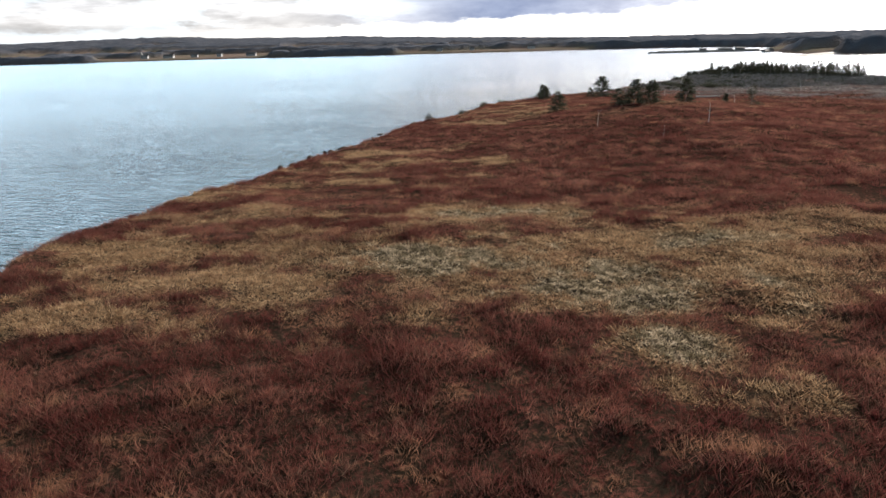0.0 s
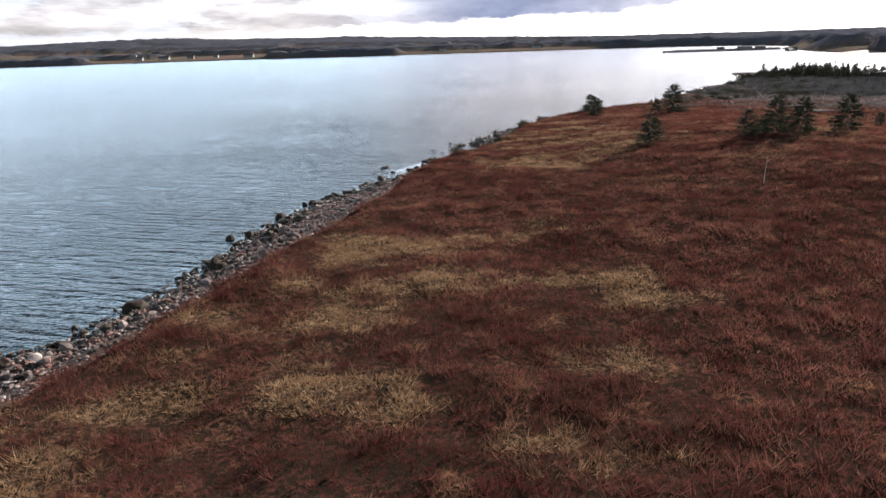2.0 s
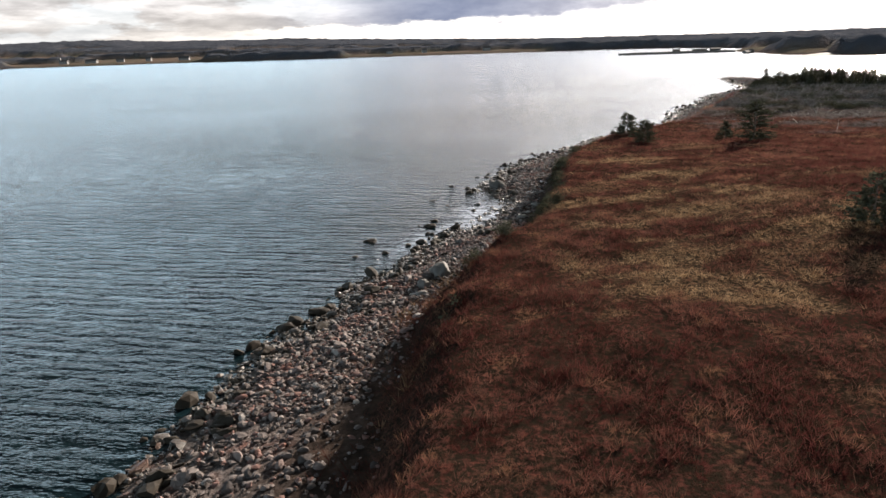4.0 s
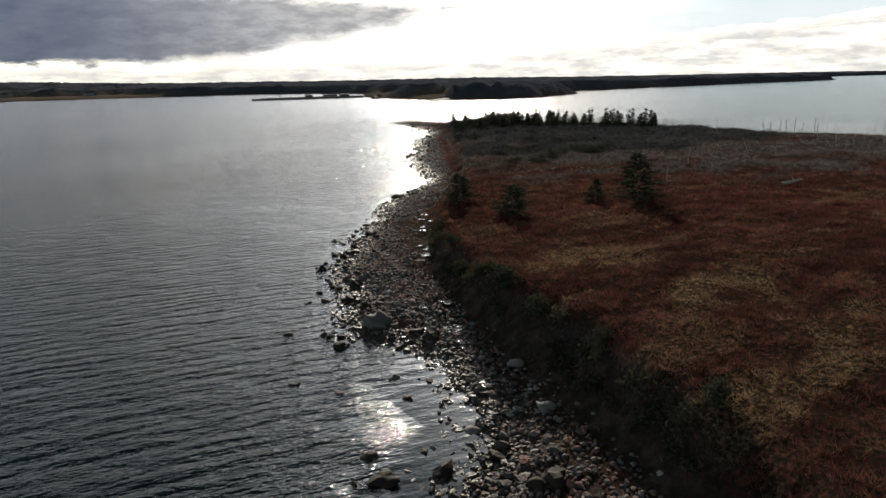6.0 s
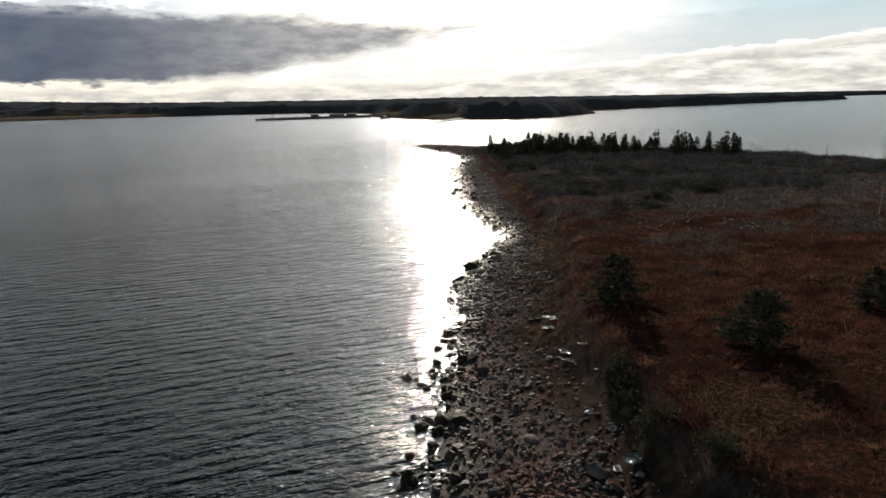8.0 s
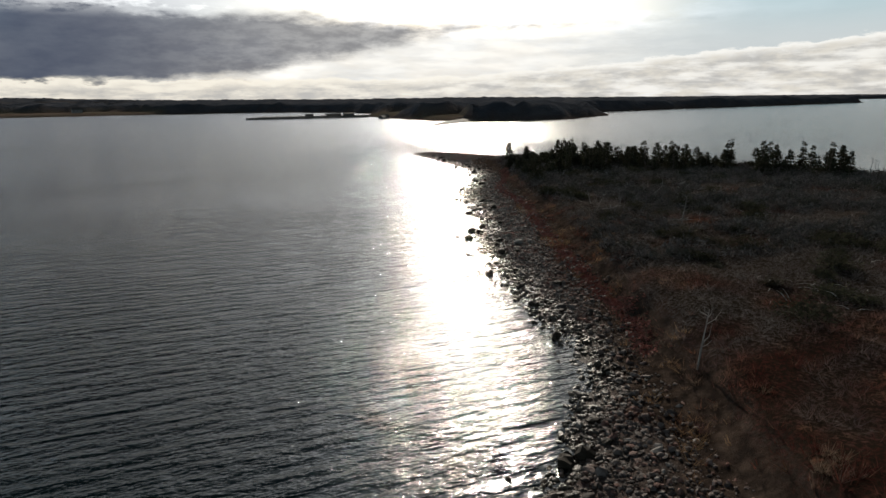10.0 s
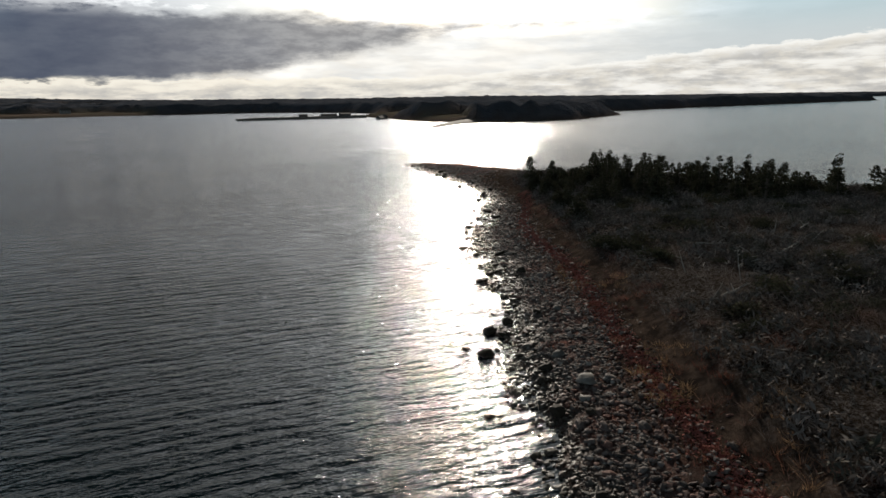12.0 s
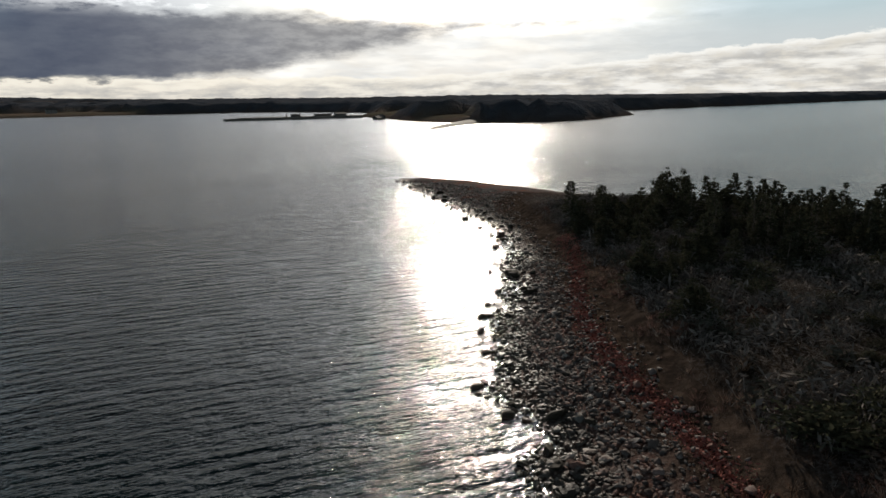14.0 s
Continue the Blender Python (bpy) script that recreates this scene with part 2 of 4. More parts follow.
def vnoise(x, y, seed=0):
    """Smooth value noise in -1..1, one cell per unit."""
    xi, yi = np.floor(x).astype(np.int64), np.floor(y).astype(np.int64)
    fx, fy = x - xi, y - yi
    fx, fy = fx * fx * (3 - 2 * fx), fy * fy * (3 - 2 * fy)

    def h(i, j):
        k = (i * 374761393 + j * 668265263 + seed * 982451653) & 0x7FFFFFFF
        k = ((k ^ (k >> 13)) * 1274126177) & 0x7FFFFFFF
        return ((k ^ (k >> 16)) & 0xFFFF) / 32767.5 - 1.0

    return (h(xi, yi) * (1 - fx) + h(xi + 1, yi) * fx) * (1 - fy) + (h(xi, yi + 1) * (1 - fx) + h(xi + 1, yi + 1) * fx) * fy


def fbm(x, y, octaves=4, seed=0):
    s, a, k = 0.0, 1.0, 0.0
    for o in range(octaves):
        s, k = s + a * vnoise(x * 2**o + 17.3 * o, y * 2**o - 9.1 * o, seed + o), k + a
        a *= 0.5
    return s / k * 1.6


def step(a, b, v):
    t = np.clip((v - a) / (b - a), 0, 1)
    return t * t * (3 - 2 * t)


WATER_LINE, BLUFF_LINE, WRACK_LINE = rounded(WATER), rounded(BLUFF), rounded(WRACK, False)


def bank_width(y):
    return np.interp(y, [40, 75, 90, 118, 130, 150, 200], [4.2, 2.8, 2.6, 2.3, 1.7, 2.4, 3.0])


def turf_height(x, y):
    h = np.interp(y, [-40, 0, 30, 50, 80, 105, 130, 160, 200, 250], [4.5, 5.6, 5.5, 4.4, 3.8, 3.3, 2.75, 2.05, 1.95, 1.7])
    h = h + 2.3 * np.exp(-(((x - 28) / 18) ** 2) - ((y - 86) / 34) ** 2)
    return h + 0.22 * fbm(x / 9, y / 9, 3, 5) + 0.10 * fbm(x / 1.7, y / 1.7, 2, 9)


def lie(x, y):
    """Height of the ground, distance in from the waterline and in from the turf's edge."""
    ragged = 0.55 * fbm(x / 2.3, y / 2.3, 3, 21)
    dw = signed(x, y, WATER_LINE) + 0.7 * fbm(x / 3.1, y / 3.1, 3, 31)
    db = signed(x, y, BLUFF_LINE) + ragged
    beach = np.where(dw > 0, 1.45 * (1 - np.exp(-np.maximum(dw, 0) / 7.5)), np.maximum(0.05 * dw, -0.5) + np.minimum(0.1 * (dw + 10), 0).clip(-3.5))
    beach = beach + 0.07 * fbm(x / 0.9, y / 0.9, 2, 41) * step(-6, 0.5, dw)
    beach = beach - 0.3 * np.exp(-(((x + 1.8) / 2.3) ** 2) - ((y - 115.5) / 6.5) ** 2) * step(-1, 1, dw)
    wide = bank_width(y)
    s = step(-0.6 * wide, 0.6 * wide, db)
    top = np.maximum(turf_height(x, y), beach)
    return beach + (top - beach) * s, dw, db


# patches of pale grass in the red heath: centre and radii
PALE = [(-8, 24, 7, 2.6), (0, 26.5, 6, 3.2), (8, 22.5, 6, 3.6), (8, 17.5, 2.2, 3), (13, 28.5, 4, 1.8), (0.5, 35.3, 5, 2),
        (-12, 49, 3.2, 3), (-9, 55, 3.6, 4), (-8, 63, 2.2, 4), (5, 57, 1.6, 1.6), (-15, 43, 2.5, 2), (3.2, 34.6, 4.5, 1.6), (5, 86, 5, 2), (9, 99.5, 7, 2), (3, 91, 4, 3),
        (7, 86, 4, 3), (11, 104.5, 6, 2.6), (12.5, 120.5, 3.2, 3.2), (12, 111, 4, 1.8), (23, 128.5, 3, 1), (14, 94, 5, 4)]
PALE += [(-11.4, 20.4, 3, 1.6), (12.2, 24.2, 3.5, 2.5), (16.9, 30.3, 3, 1.5), (9, 29, 4, 2), (-12.9, 27.9, 4, 2.2), (-10.2, 36.1, 3.5, 1.6), (-6.4, 47.8, 3, 1.8),
         (-3.9, 58.3, 3.5, 2), (0.5, 65.9, 4, 1.6), (1.1, 57.9, 2, 1), (4.8, 55.3, 1.8, 1.4), (2.8, 50.1, 2, 1.2), (1, 44.7, 3, 1), (-5.6, 62.7, 3, 2.5),
         (3.2, 104.8, 3, 1.2), (7.5, 103.4, 4, 1.3), (6.2, 115.4, 2, 1)]


def cover_of(x, y):
    """Kind of plants (0 red heath, 1 pale grass, 2 grey-green lichen and moss) and how far they give way to dark thicket."""
    wob = 0.5 * fbm(x / 2.6, y / 1.8, 5, 51) + 0.3 * fbm(x / 0.7, y / 0.5, 2, 53)
    pale = np.zeros(x.shape)
    for cx, cy, rx, ry in PALE:
        d = np.hypot((x - cx) / (1.18 * rx), (y - cy) / (1.18 * ry))
        pale = np.maximum(pale, step(1.4, 0.4, d + 1.2 * wob) * (0.95 if cy < 40 else 0.68))
    pale = np.maximum(pale, 0.6 * step(1.3, 0.5, np.hypot((x - 2) / 16, (y - 26) / 6) + 1.5 * wob))
    shrubs = step(0.02, 0.4, fbm(x / 2.4, y / 1.7, 3, 57))                  # clumps of red shrub standing in the grass
    pale = pale * (1 - 0.6 * shrubs * np.interp(y, [14, 19, 22, 34, 38], [1.0, 0.8, 0.3, 0.4, 1.0]))
    streak = fbm(x / 7 + 0.4 * fbm(x / 4, y / 4, 2, 3), y / 3.2, 4, 61)
    pale = np.maximum(pale, 0.6 * step(0.18, 0.62, streak + 0.5 * wob) * np.interp(y, [20, 26, 36, 45, 70, 90, 140], [0.0, 1.0, 0.75, 0.35, 0.4, 0.8, 0.6]))
    lichen = np.zeros(x.shape)
    for cx, cy, rx, ry in PALE[1:5] + PALE[11:12]:
        lichen = np.maximum(lichen, step(1.0, 0.4, np.hypot((x - cx) / rx, (y - cy) / ry) + 0.9 * wob))
    c = pale + lichen * step(0.5, 0.9, pale)
    edge = y + 0.9 * (x - 42) + 15 * fbm(x / 14, y / 12, 4, 71)
    dark = np.clip(step(126, 185, edge) + 0.75 * fbm(x / 6, y / 3.5, 4, 77) * step(120, 150, edge), 0, 1)
    return c * (1 - dark), dark


def mesh_of(name, co, faces, material, smooth=False, attrs=()):
    """A mesh from numpy arrays; faces all of one size."""
    me = bpy.data.meshes.new(name)
    co, faces = np.asarray(co, np.float32), np.asarray(faces, np.int32)
    k = faces.shape[1]
    me.vertices.add(len(co))
    me.vertices.foreach_set("co", co.ravel())
    me.loops.add(faces.size)
    me.loops.foreach_set("vertex_index", faces.ravel())
    me.polygons.add(len(faces))
    me.polygons.foreach_set("loop_start", np.arange(0, faces.size, k, dtype=np.int32))
    me.polygons.foreach_set("use_smooth", np.full(len(faces), smooth))
    for key, values in attrs:
        me.attributes.new(key, "FLOAT", "POINT").data.foreach_set("value", np.asarray(values, np.float32))
    me.update(calc_edges=True)
    me.validate()
    me.materials.append(material)
    return me


def grid_faces(nx, ny):
    i = (np.arange(ny - 1)[:, None] * nx + np.arange(nx - 1)[None]).ravel()
    return np.stack([i, i + 1, i + nx + 1, i + nx], 1)


# ---------------------------------------------------------------- materials
def material(name):
    m = bpy.data.materials.new(name)
    m.use_nodes = True
    n = Nodes(m.node_tree)
    out = n.add("ShaderNodeOutputMaterial")
    geo = n.add("ShaderNodeNewGeometry")
    return m, n, out, geo


def principled(n, out, color, rough, bump=None, depth=0.02, metal=0.0, spec=0.5):
    b = n.add("ShaderNodeBsdfPrincipled")
    n.put(b.inputs["Base Color"], color)
    n.put(b.inputs["Roughness"], rough)
    b.inputs["Metallic"].default_value = metal
    b.inputs["Specular IOR Level"].default_value = spec
    if bump is not None:
        k = n.add("ShaderNodeBump")
        k.inputs["Distance"].default_value = depth
        n.link(bump, k.inputs["Height"])
        n.link(k.outputs[0], b.inputs["Normal"])
    n.link(b.outputs[0], out.inputs[0])
    return b


def attr(n, key):
    return n.add("ShaderNodeAttribute", attribute_name=key).outputs["Fac"]


def heath_colours(n, pos, cover, thicket, rnd):
    """Colour of the plant cover by its kind, with broad and fine variation."""
    broad, fine = n.noise(pos, 0.17, 5, 0.62), n.noise(pos, 2.4, 4, 0.65)
    red = n.mix(n.ramp01(broad, 0.40, 0.64), (0.064, 0.0185, 0.016), (0.130, 0.051, 0.038))
    red = n.mix(n.ramp01(fine, 0.42, 0.75), red, (0.055, 0.034, 0.024))
    clumps = n.noise(pos, 0.62, 4, 0.62)
    red = n.mix(n.ramp01(clumps, 0.50, 0.62), red, (0.048, 0.0145, 0.012))
    red = n.mix(n.ramp01(clumps, 0.44, 0.34), red, (0.150, 0.075, 0.046))
    red = n.mix(n.math("MULTIPLY", n.ramp01(rnd, 0.88, 1.0), 0.5), red, (0.125, 0.080, 0.056))
    red = n.mix(n.math("MULTIPLY", n.ramp01(rnd, 0.22, 0.0), 0.6), red, (0.040, 0.026, 0.019))
    pale = n.mix(n.ramp01(fine, 0.35, 0.7), (0.165, 0.098, 0.055), (0.31, 0.212, 0.125))
    lichen = n.mix(n.ramp01(fine, 0.4, 0.62), (0.105, 0.082, 0.050), (0.36, 0.285, 0.20))
    dark = n.mix(n.ramp01(fine, 0.4, 0.7), (0.072, 0.066, 0.066), (0.150, 0.138, 0.135))
    dark = n.mix(n.ramp01(broad, 0.45, 0.7), dark, (0.104, 0.088, 0.081))
    speck = n.ramp01(n.noise(pos, 19.0, 3, 0.7), 0.35, 0.62)
    pale = n.mix(speck, n.mix(0.4, pale, (0.060, 0.040, 0.024)), pale)
    lichen = n.mix(speck, n.mix(0.5, lichen, (0.050, 0.046, 0.028)), lichen)
    c = n.mix(n.ramp01(cover, 0.15, 0.75), red, pale)
    c = n.mix(n.ramp01(cover, 1.1, 1.7), c, lichen)
    return n.mix(n.ramp01(thicket, 0.1, 0.9), c, dark)


def make_ground_material():
    m, n, out, geo = material("island_ground")
    pos = geo.outputs["Position"]
    turf = heath_colours(n, pos, attr(n, "cover"), attr(n, "thicket"), n.noise(pos, 9.0, 2, 0.5))
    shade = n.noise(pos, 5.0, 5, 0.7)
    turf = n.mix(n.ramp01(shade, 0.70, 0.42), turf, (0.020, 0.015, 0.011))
    earth = n.mix(n.ramp01(n.noise(pos, 1.5, 5, 0.6), 0.35, 0.75), (0.026, 0.020, 0.017), (0.080, 0.058, 0.046))
    gravel = n.mix(n.ramp01(n.noise(pos, 6.0, 5, 0.7), 0.35, 0.7), (0.060, 0.051, 0.048), (0.20, 0.170, 0.160))
    gravel = n.mix(n.ramp01(n.noise(pos, 0.35, 4, 0.6), 0.50, 0.70), gravel, (0.165, 0.078, 0.062))
    weed = n.mix(n.noise(pos, 4.0, 3, 0.6), (0.23, 0.090, 0.076), (0.38, 0.175, 0.150))
    gravel = n.mix(n.math("MULTIPLY", attr(n, "wrack"), n.ramp01(n.noise(pos, 1.1, 4, 0.65), 0.36, 0.6)), gravel, weed)
    wet = attr(n, "wet")
    gravel = n.mix(n.math("MULTIPLY", wet, 0.4), gravel, (0.036, 0.032, 0.027))
    # earth on the bank, and shade painted on the beach at its foot
    c = n.mix(attr(n, "bank"), gravel, earth)
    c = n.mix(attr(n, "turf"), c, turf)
    rough = n.math("SUBTRACT", 0.95, n.math("MULTIPLY", wet, 0.30))
    b = principled(n, out, c, rough, n.noise(pos, 7.0, 6, 0.75), 0.12, spec=0.0)
    n.put(b.inputs["Specular IOR Level"], n.math("MULTIPLY", n.math("MULTIPLY", wet, n.math("SUBTRACT", 1.0, attr(n, "turf"))), 0.05))
    return m


def make_plant_material():
    m, n, out, geo = material("heath_plants")
    rnd = geo.outputs["Random Per Island"]
    c = heath_colours(n, geo.outputs["Position"], attr(n, "cover"), attr(n, "thicket"), rnd)
    k = n.math("ADD", 0.85, n.math("MULTIPLY", rnd, 0.6))
    v = n.add("ShaderNodeVectorMath", operation="SCALE")
    n.link(c, v.inputs[0])
    n.link(k, v.inputs["Scale"])
    a, b, mixer = n.add("ShaderNodeBsdfDiffuse"), n.add("ShaderNodeBsdfTranslucent"), n.add("ShaderNodeMixShader")
    n.link(v.outputs[0], a.inputs[0])
    n.link(v.outputs[0], b.inputs[0])
    mixer.inputs[0].default_value = 0.36
    n.link(a.outputs[0], mixer.inputs[1])
    n.link(b.outputs[0], mixer.inputs[2])
    n.link(mixer.outputs[0], out.inputs[0])
    return m


def make_stone_material():
    m, n, out, geo = material("beach_stone")
    info = n.add("ShaderNodeObjectInfo")
    pos = geo.outputs["Position"]
    r = n.math("FRACT", n.math("ADD", geo.outputs["Random Per Island"], info.outputs["Random"]))
    c = n.mix(n.ramp01(r, 0.0, 0.7), (0.045, 0.038, 0.037), (0.20, 0.170, 0.160))
    c = n.mix(n.ramp01(r, 0.74, 0.78), c, (0.19, 0.108, 0.092))
    c = n.mix(n.ramp01(r, 0.90, 0.96), c, (0.34, 0.31, 0.29))
    c = n.mix(n.math("MULTIPLY", n.noise(pos, 5.0, 5, 0.7), 0.5), c, (0.07, 0.062, 0.056))
    rusty = n.ramp01(n.noise(pos, 0.35, 4, 0.6), 0.50, 0.66)                 # red sandstone and weed stain, in patches
    c = n.mix(n.math("MULTIPLY", rusty, n.math("MULTIPLY", r, 0.9)), c, (0.175, 0.082, 0.066))
    z = n.add("ShaderNodeSeparateXYZ")
    n.link(pos, z.inputs[0])
    wet = n.ramp01(z.outputs[2], 0.42, 0.15)
    weed = n.mix(n.noise(pos, 8.0, 3, 0.6), (0.014, 0.012, 0.008), (0.042, 0.036, 0.018))
    c = n.mix(n.math("MULTIPLY", wet, 0.6), c, weed)
    rough = n.math("SUBTRACT", 0.72, n.math("MULTIPLY", wet, 0.34))
    b = principled(n, out, c, rough, n.noise(pos, 14.0, 5, 0.7), 0.03)
    n.put(b.inputs["Specular IOR Level"], n.math("ADD", 0.035, n.math("MULTIPLY", wet, 0.12)))
    return m


def make_water_material():
    m, n, out, geo = material("sea_water")
    pos = geo.outputs["Position"]

    def crests(turned, along):
        """Coordinates in which the wave crests, which run at an angle to the east, are drawn out."""
        r, k = n.add("ShaderNodeMapping"), n.add("ShaderNodeMapping")
        n.link(pos, r.inputs[0])
        r.inputs["Rotation"].default_value = (0, 0, radians(turned))
        n.link(r.outputs[0], k.inputs[0])
        k.inputs["Scale"].default_value = (along, 1.0, 1.0)
        return k.outputs[0]

    roll = n.noise(crests(15, 0.28), 0.42, 2, 0.5, 0.2)
    swell = n.noise(crests(19, 0.42), 1.7, 3, 0.6, 0.3)
    chop = n.noise(crests(8, 0.55), 4.4, 3, 0.6, 0.25)
    ripple = n.noise(crests(32, 0.7), 12.0, 2, 0.6)
    train = n.add("ShaderNodeTexWave")                                  # the even wind sea: short crests about a metre apart
    train.bands_direction = "Y"
    n.link(crests(14, 0.55), train.inputs["Vector"])
    for key, value in (("Scale", 0.34), ("Distortion", 5.5), ("Detail", 3.0), ("Detail Scale", 1.3), ("Detail Roughness", 0.6)):
        train.inputs[key].default_value = value
    gust = n.noise(crests(12, 0.4), 0.035, 4, 0.6)
    cats_paws = n.ramp01(n.noise(crests(14, 0.35), 0.8, 4, 0.65), 0.32, 0.68)
    amp = n.math("MULTIPLY", n.math("ADD", 0.4, n.math("MULTIPLY", gust, 1.2)), n.math("ADD", 0.31, n.math("MULTIPLY", cats_paws, 0.23)))
    h = n.math("ADD", n.math("MULTIPLY", swell, 0.29), n.math("ADD", n.math("MULTIPLY", chop, 0.125), n.math("MULTIPLY", ripple, 0.034)))
    h = n.math("ADD", h, n.math("ADD", n.math("MULTIPLY", roll, 0.25), n.math("MULTIPLY", train.outputs["Fac"], 0.085)))
    h = n.math("MULTIPLY", h, n.math("MULTIPLY", amp, n.math("SUBTRACT", 1.0, n.math("MULTIPLY", attr(n, "calm"), 0.85))))
    b = principled(n, out, (0.004, 0.011, 0.014), n.math("ADD", 0.07, n.math("MULTIPLY", attr(n, "offing"), 0.095)), h, 1.0)
    b.inputs["IOR"].default_value = 1.333
    return m


def make_bark_material(name, a, b):
    m, n, out, geo = material(name)
    pos = geo.outputs["Position"]
    s = n.add("ShaderNodeMapping")
    n.link(pos, s.inputs[0])
    s.inputs["Scale"].default_value = (14, 14, 2.5)
    f = n.noise(s.outputs[0], 1.0, 4, 0.65)
    principled(n, out, n.mix(f, a, b), 0.85, f, 0.02, spec=0.2)
    return m


def make_needle_material():
    m, n, out, geo = material("spruce_needles")
    rnd = geo.outputs["Random Per Island"]
    c = n.mix(rnd, (0.025, 0.028, 0.020), (0.072, 0.070, 0.045))
    c = n.mix(n.ramp01(n.noise(geo.outputs["Position"], 1.3, 3, 0.6), 0.55, 0.8), c, (0.090, 0.074, 0.056))
    a, b, mixer = n.add("ShaderNodeBsdfDiffuse"), n.add("ShaderNodeBsdfTranslucent"), n.add("ShaderNodeMixShader")
    n.link(c, a.inputs[0])
    n.link(c, b.inputs[0])
    mixer.inputs[0].default_value = 0.2
    n.link(a.outputs[0], mixer.inputs[1])
    n.link(b.outputs[0], mixer.inputs[2])
    n.link(mixer.outputs[0], out.inputs[0])
    return m


def make_far_material():
    m, n, out, geo = material("far_land")
    pos = geo.outputs["Position"]
    # the blue-grey haze of distance is mixed into the woods' colour
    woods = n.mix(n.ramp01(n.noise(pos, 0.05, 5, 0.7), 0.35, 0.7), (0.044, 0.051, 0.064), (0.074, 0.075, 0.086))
    field = n.mix(n.ramp01(n.noise(pos, 0.012, 2, 0.4), 0.42, 0.6), (0.125, 0.097, 0.082), (0.095, 0.088, 0.070))
    field = n.mix(n.ramp01(n.noise(pos, 0.2, 4, 0.6), 0.4, 0.8), field, (0.10, 0.07, 0.045))
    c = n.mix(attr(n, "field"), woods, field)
    bankc = n.mix(n.noise(pos, 0.3, 3, 0.6), (0.045, 0.035, 0.031), (0.08, 0.064, 0.056))
    c = n.mix(attr(n, "shore"), c, bankc)
    principled(n, out, c, 0.95, n.noise(pos, 0.15, 4, 0.7), 2.0, spec=0.0)
    return m


def plain(name, color, rough=0.7, vary=0.3, scale=3.0, spec=0.3):
    m, n, out, geo = material(name)
    f = n.noise(geo.outputs["Position"], scale, 4, 0.6)
    dark = tuple(c * (1 - vary) for c in color)
    principled(n, out, n.mix(f, dark, color), rough, f, 0.01, spec=spec)
    return m


GROUND, PLANT, STONE, SEA = make_ground_material(), make_plant_material(), make_stone_material(), make_water_material()
BARK = make_bark_material("spruce_bark", (0.045, 0.035, 0.028), (0.14, 0.115, 0.095))
DEADWOOD = make_bark_material("weathered_dead_wood", (0.12, 0.11, 0.10), (0.32, 0.30, 0.28))
NEEDLE, FAR = make_needle_material(), make_far_material()
WEED = plain("red_sea_weed", (0.36, 0.150, 0.128), 0.95, 0.6, 6.0, 0.0)
WHITE_WALL, ROOF_DARK, CONCRETE = plain("white_clapboard", (0.17, 0.168, 0.165), 0.8, 0.2), plain("dark_shingle", (0.07, 0.065, 0.065), 0.8), plain("weathered_concrete", (0.16, 0.145, 0.13), 0.9, 0.4, 0.4)


def part(name, me, parent, label=""):
    ob = new(name, me)
    ob.parent = parent
    return tagged(ob, label)


# ---------------------------------------------------------------- ground, water, far shore
def build_ground():
    xs = np.concatenate([[-5000, -1500, -400, -120], np.arange(-60, 132.1, 0.7), [200, 500, 1500, 5000]])
    ys = np.concatenate([[-5000, -1500, -400, -120], np.arange(-62, 302.1, 0.7), [420, 900, 2000, 5000]])
    x, y = [a.ravel() for a in np.meshgrid(xs, ys)]
    z, dw, db = lie(x, y)
    c, thick = cover_of(x, y)
    w = np.exp(-((seg_dist(x, y, WRACK_LINE, False) + 0.5 * fbm(x / 2, y / 2, 3, 81)) / 1.1) ** 2)
    w = np.maximum(w, 0.45 * np.exp(-((seg_dist(x, y, WRACK_LINE, False) + 1.2 * fbm(x / 2, y / 2, 3, 83)) / 3.2) ** 2))
    wide = bank_width(y)
    grown = np.interp(y, [99, 106, 130, 140, 155], [-0.85, -0.1, -0.1, -0.15, -0.2])     # how far plants hold the bank
    wet = step(0.38, 0.05, z) * step(1.5, -0.5, db)
    # earth colour runs out past the foot, standing in for the bank's shadow
    soil_and_shade = step(-2.2 * wide, -0.9 * wide, db + 0.8 * fbm(x / 2.0, y / 2.0, 3, 87)) * (1 - step(0.0, 0.45 * wide, db))
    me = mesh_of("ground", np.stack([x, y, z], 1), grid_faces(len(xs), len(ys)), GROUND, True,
                 [("cover", c), ("thicket", thick), ("wrack", w), ("wet", wet), ("turf", step(grown * wide, (grown + 0.55) * wide, db)), ("bank", soil_and_shade)])
    return tagged(new("ground", me), "low island of red heath with an eroded bank and stony beach", "ground", kind="structure")


def build_water():
    xs = np.concatenate([[-4800, -1500, -500, -200, -100, -60], np.arange(-36, 116, 1.0), [150, 200, 500, 1500, 4800]])
    ys = np.concatenate([[-4800, -1500, -500, -200, -50, 0], np.arange(40, 300, 1.0), [350, 500, 900, 2000, 4800]])
    x, y = [a.ravel() for a in np.meshgrid(xs, ys)]
    dw = signed(x, y, WATER_LINE) + 0.8 * fbm(x / 2.5, y / 2.5, 2, 33)
    bay = np.exp(-(((y - 113) / 9.0) ** 4))
    calm = np.maximum(step(-4.6, -1.6, dw) * bay, 0.6 * step(-2.5, -0.3, dw))
    me = mesh_of("water", np.stack([x, y, 0 * x], 1), grid_faces(len(xs), len(ys)), SEA, True, [("calm", calm), ("offing", step(-10, -90, dw))])
    tagged(new("water", me), "wind-rippled grey-blue sea water glittering under a low sun", "water", kind="structure")


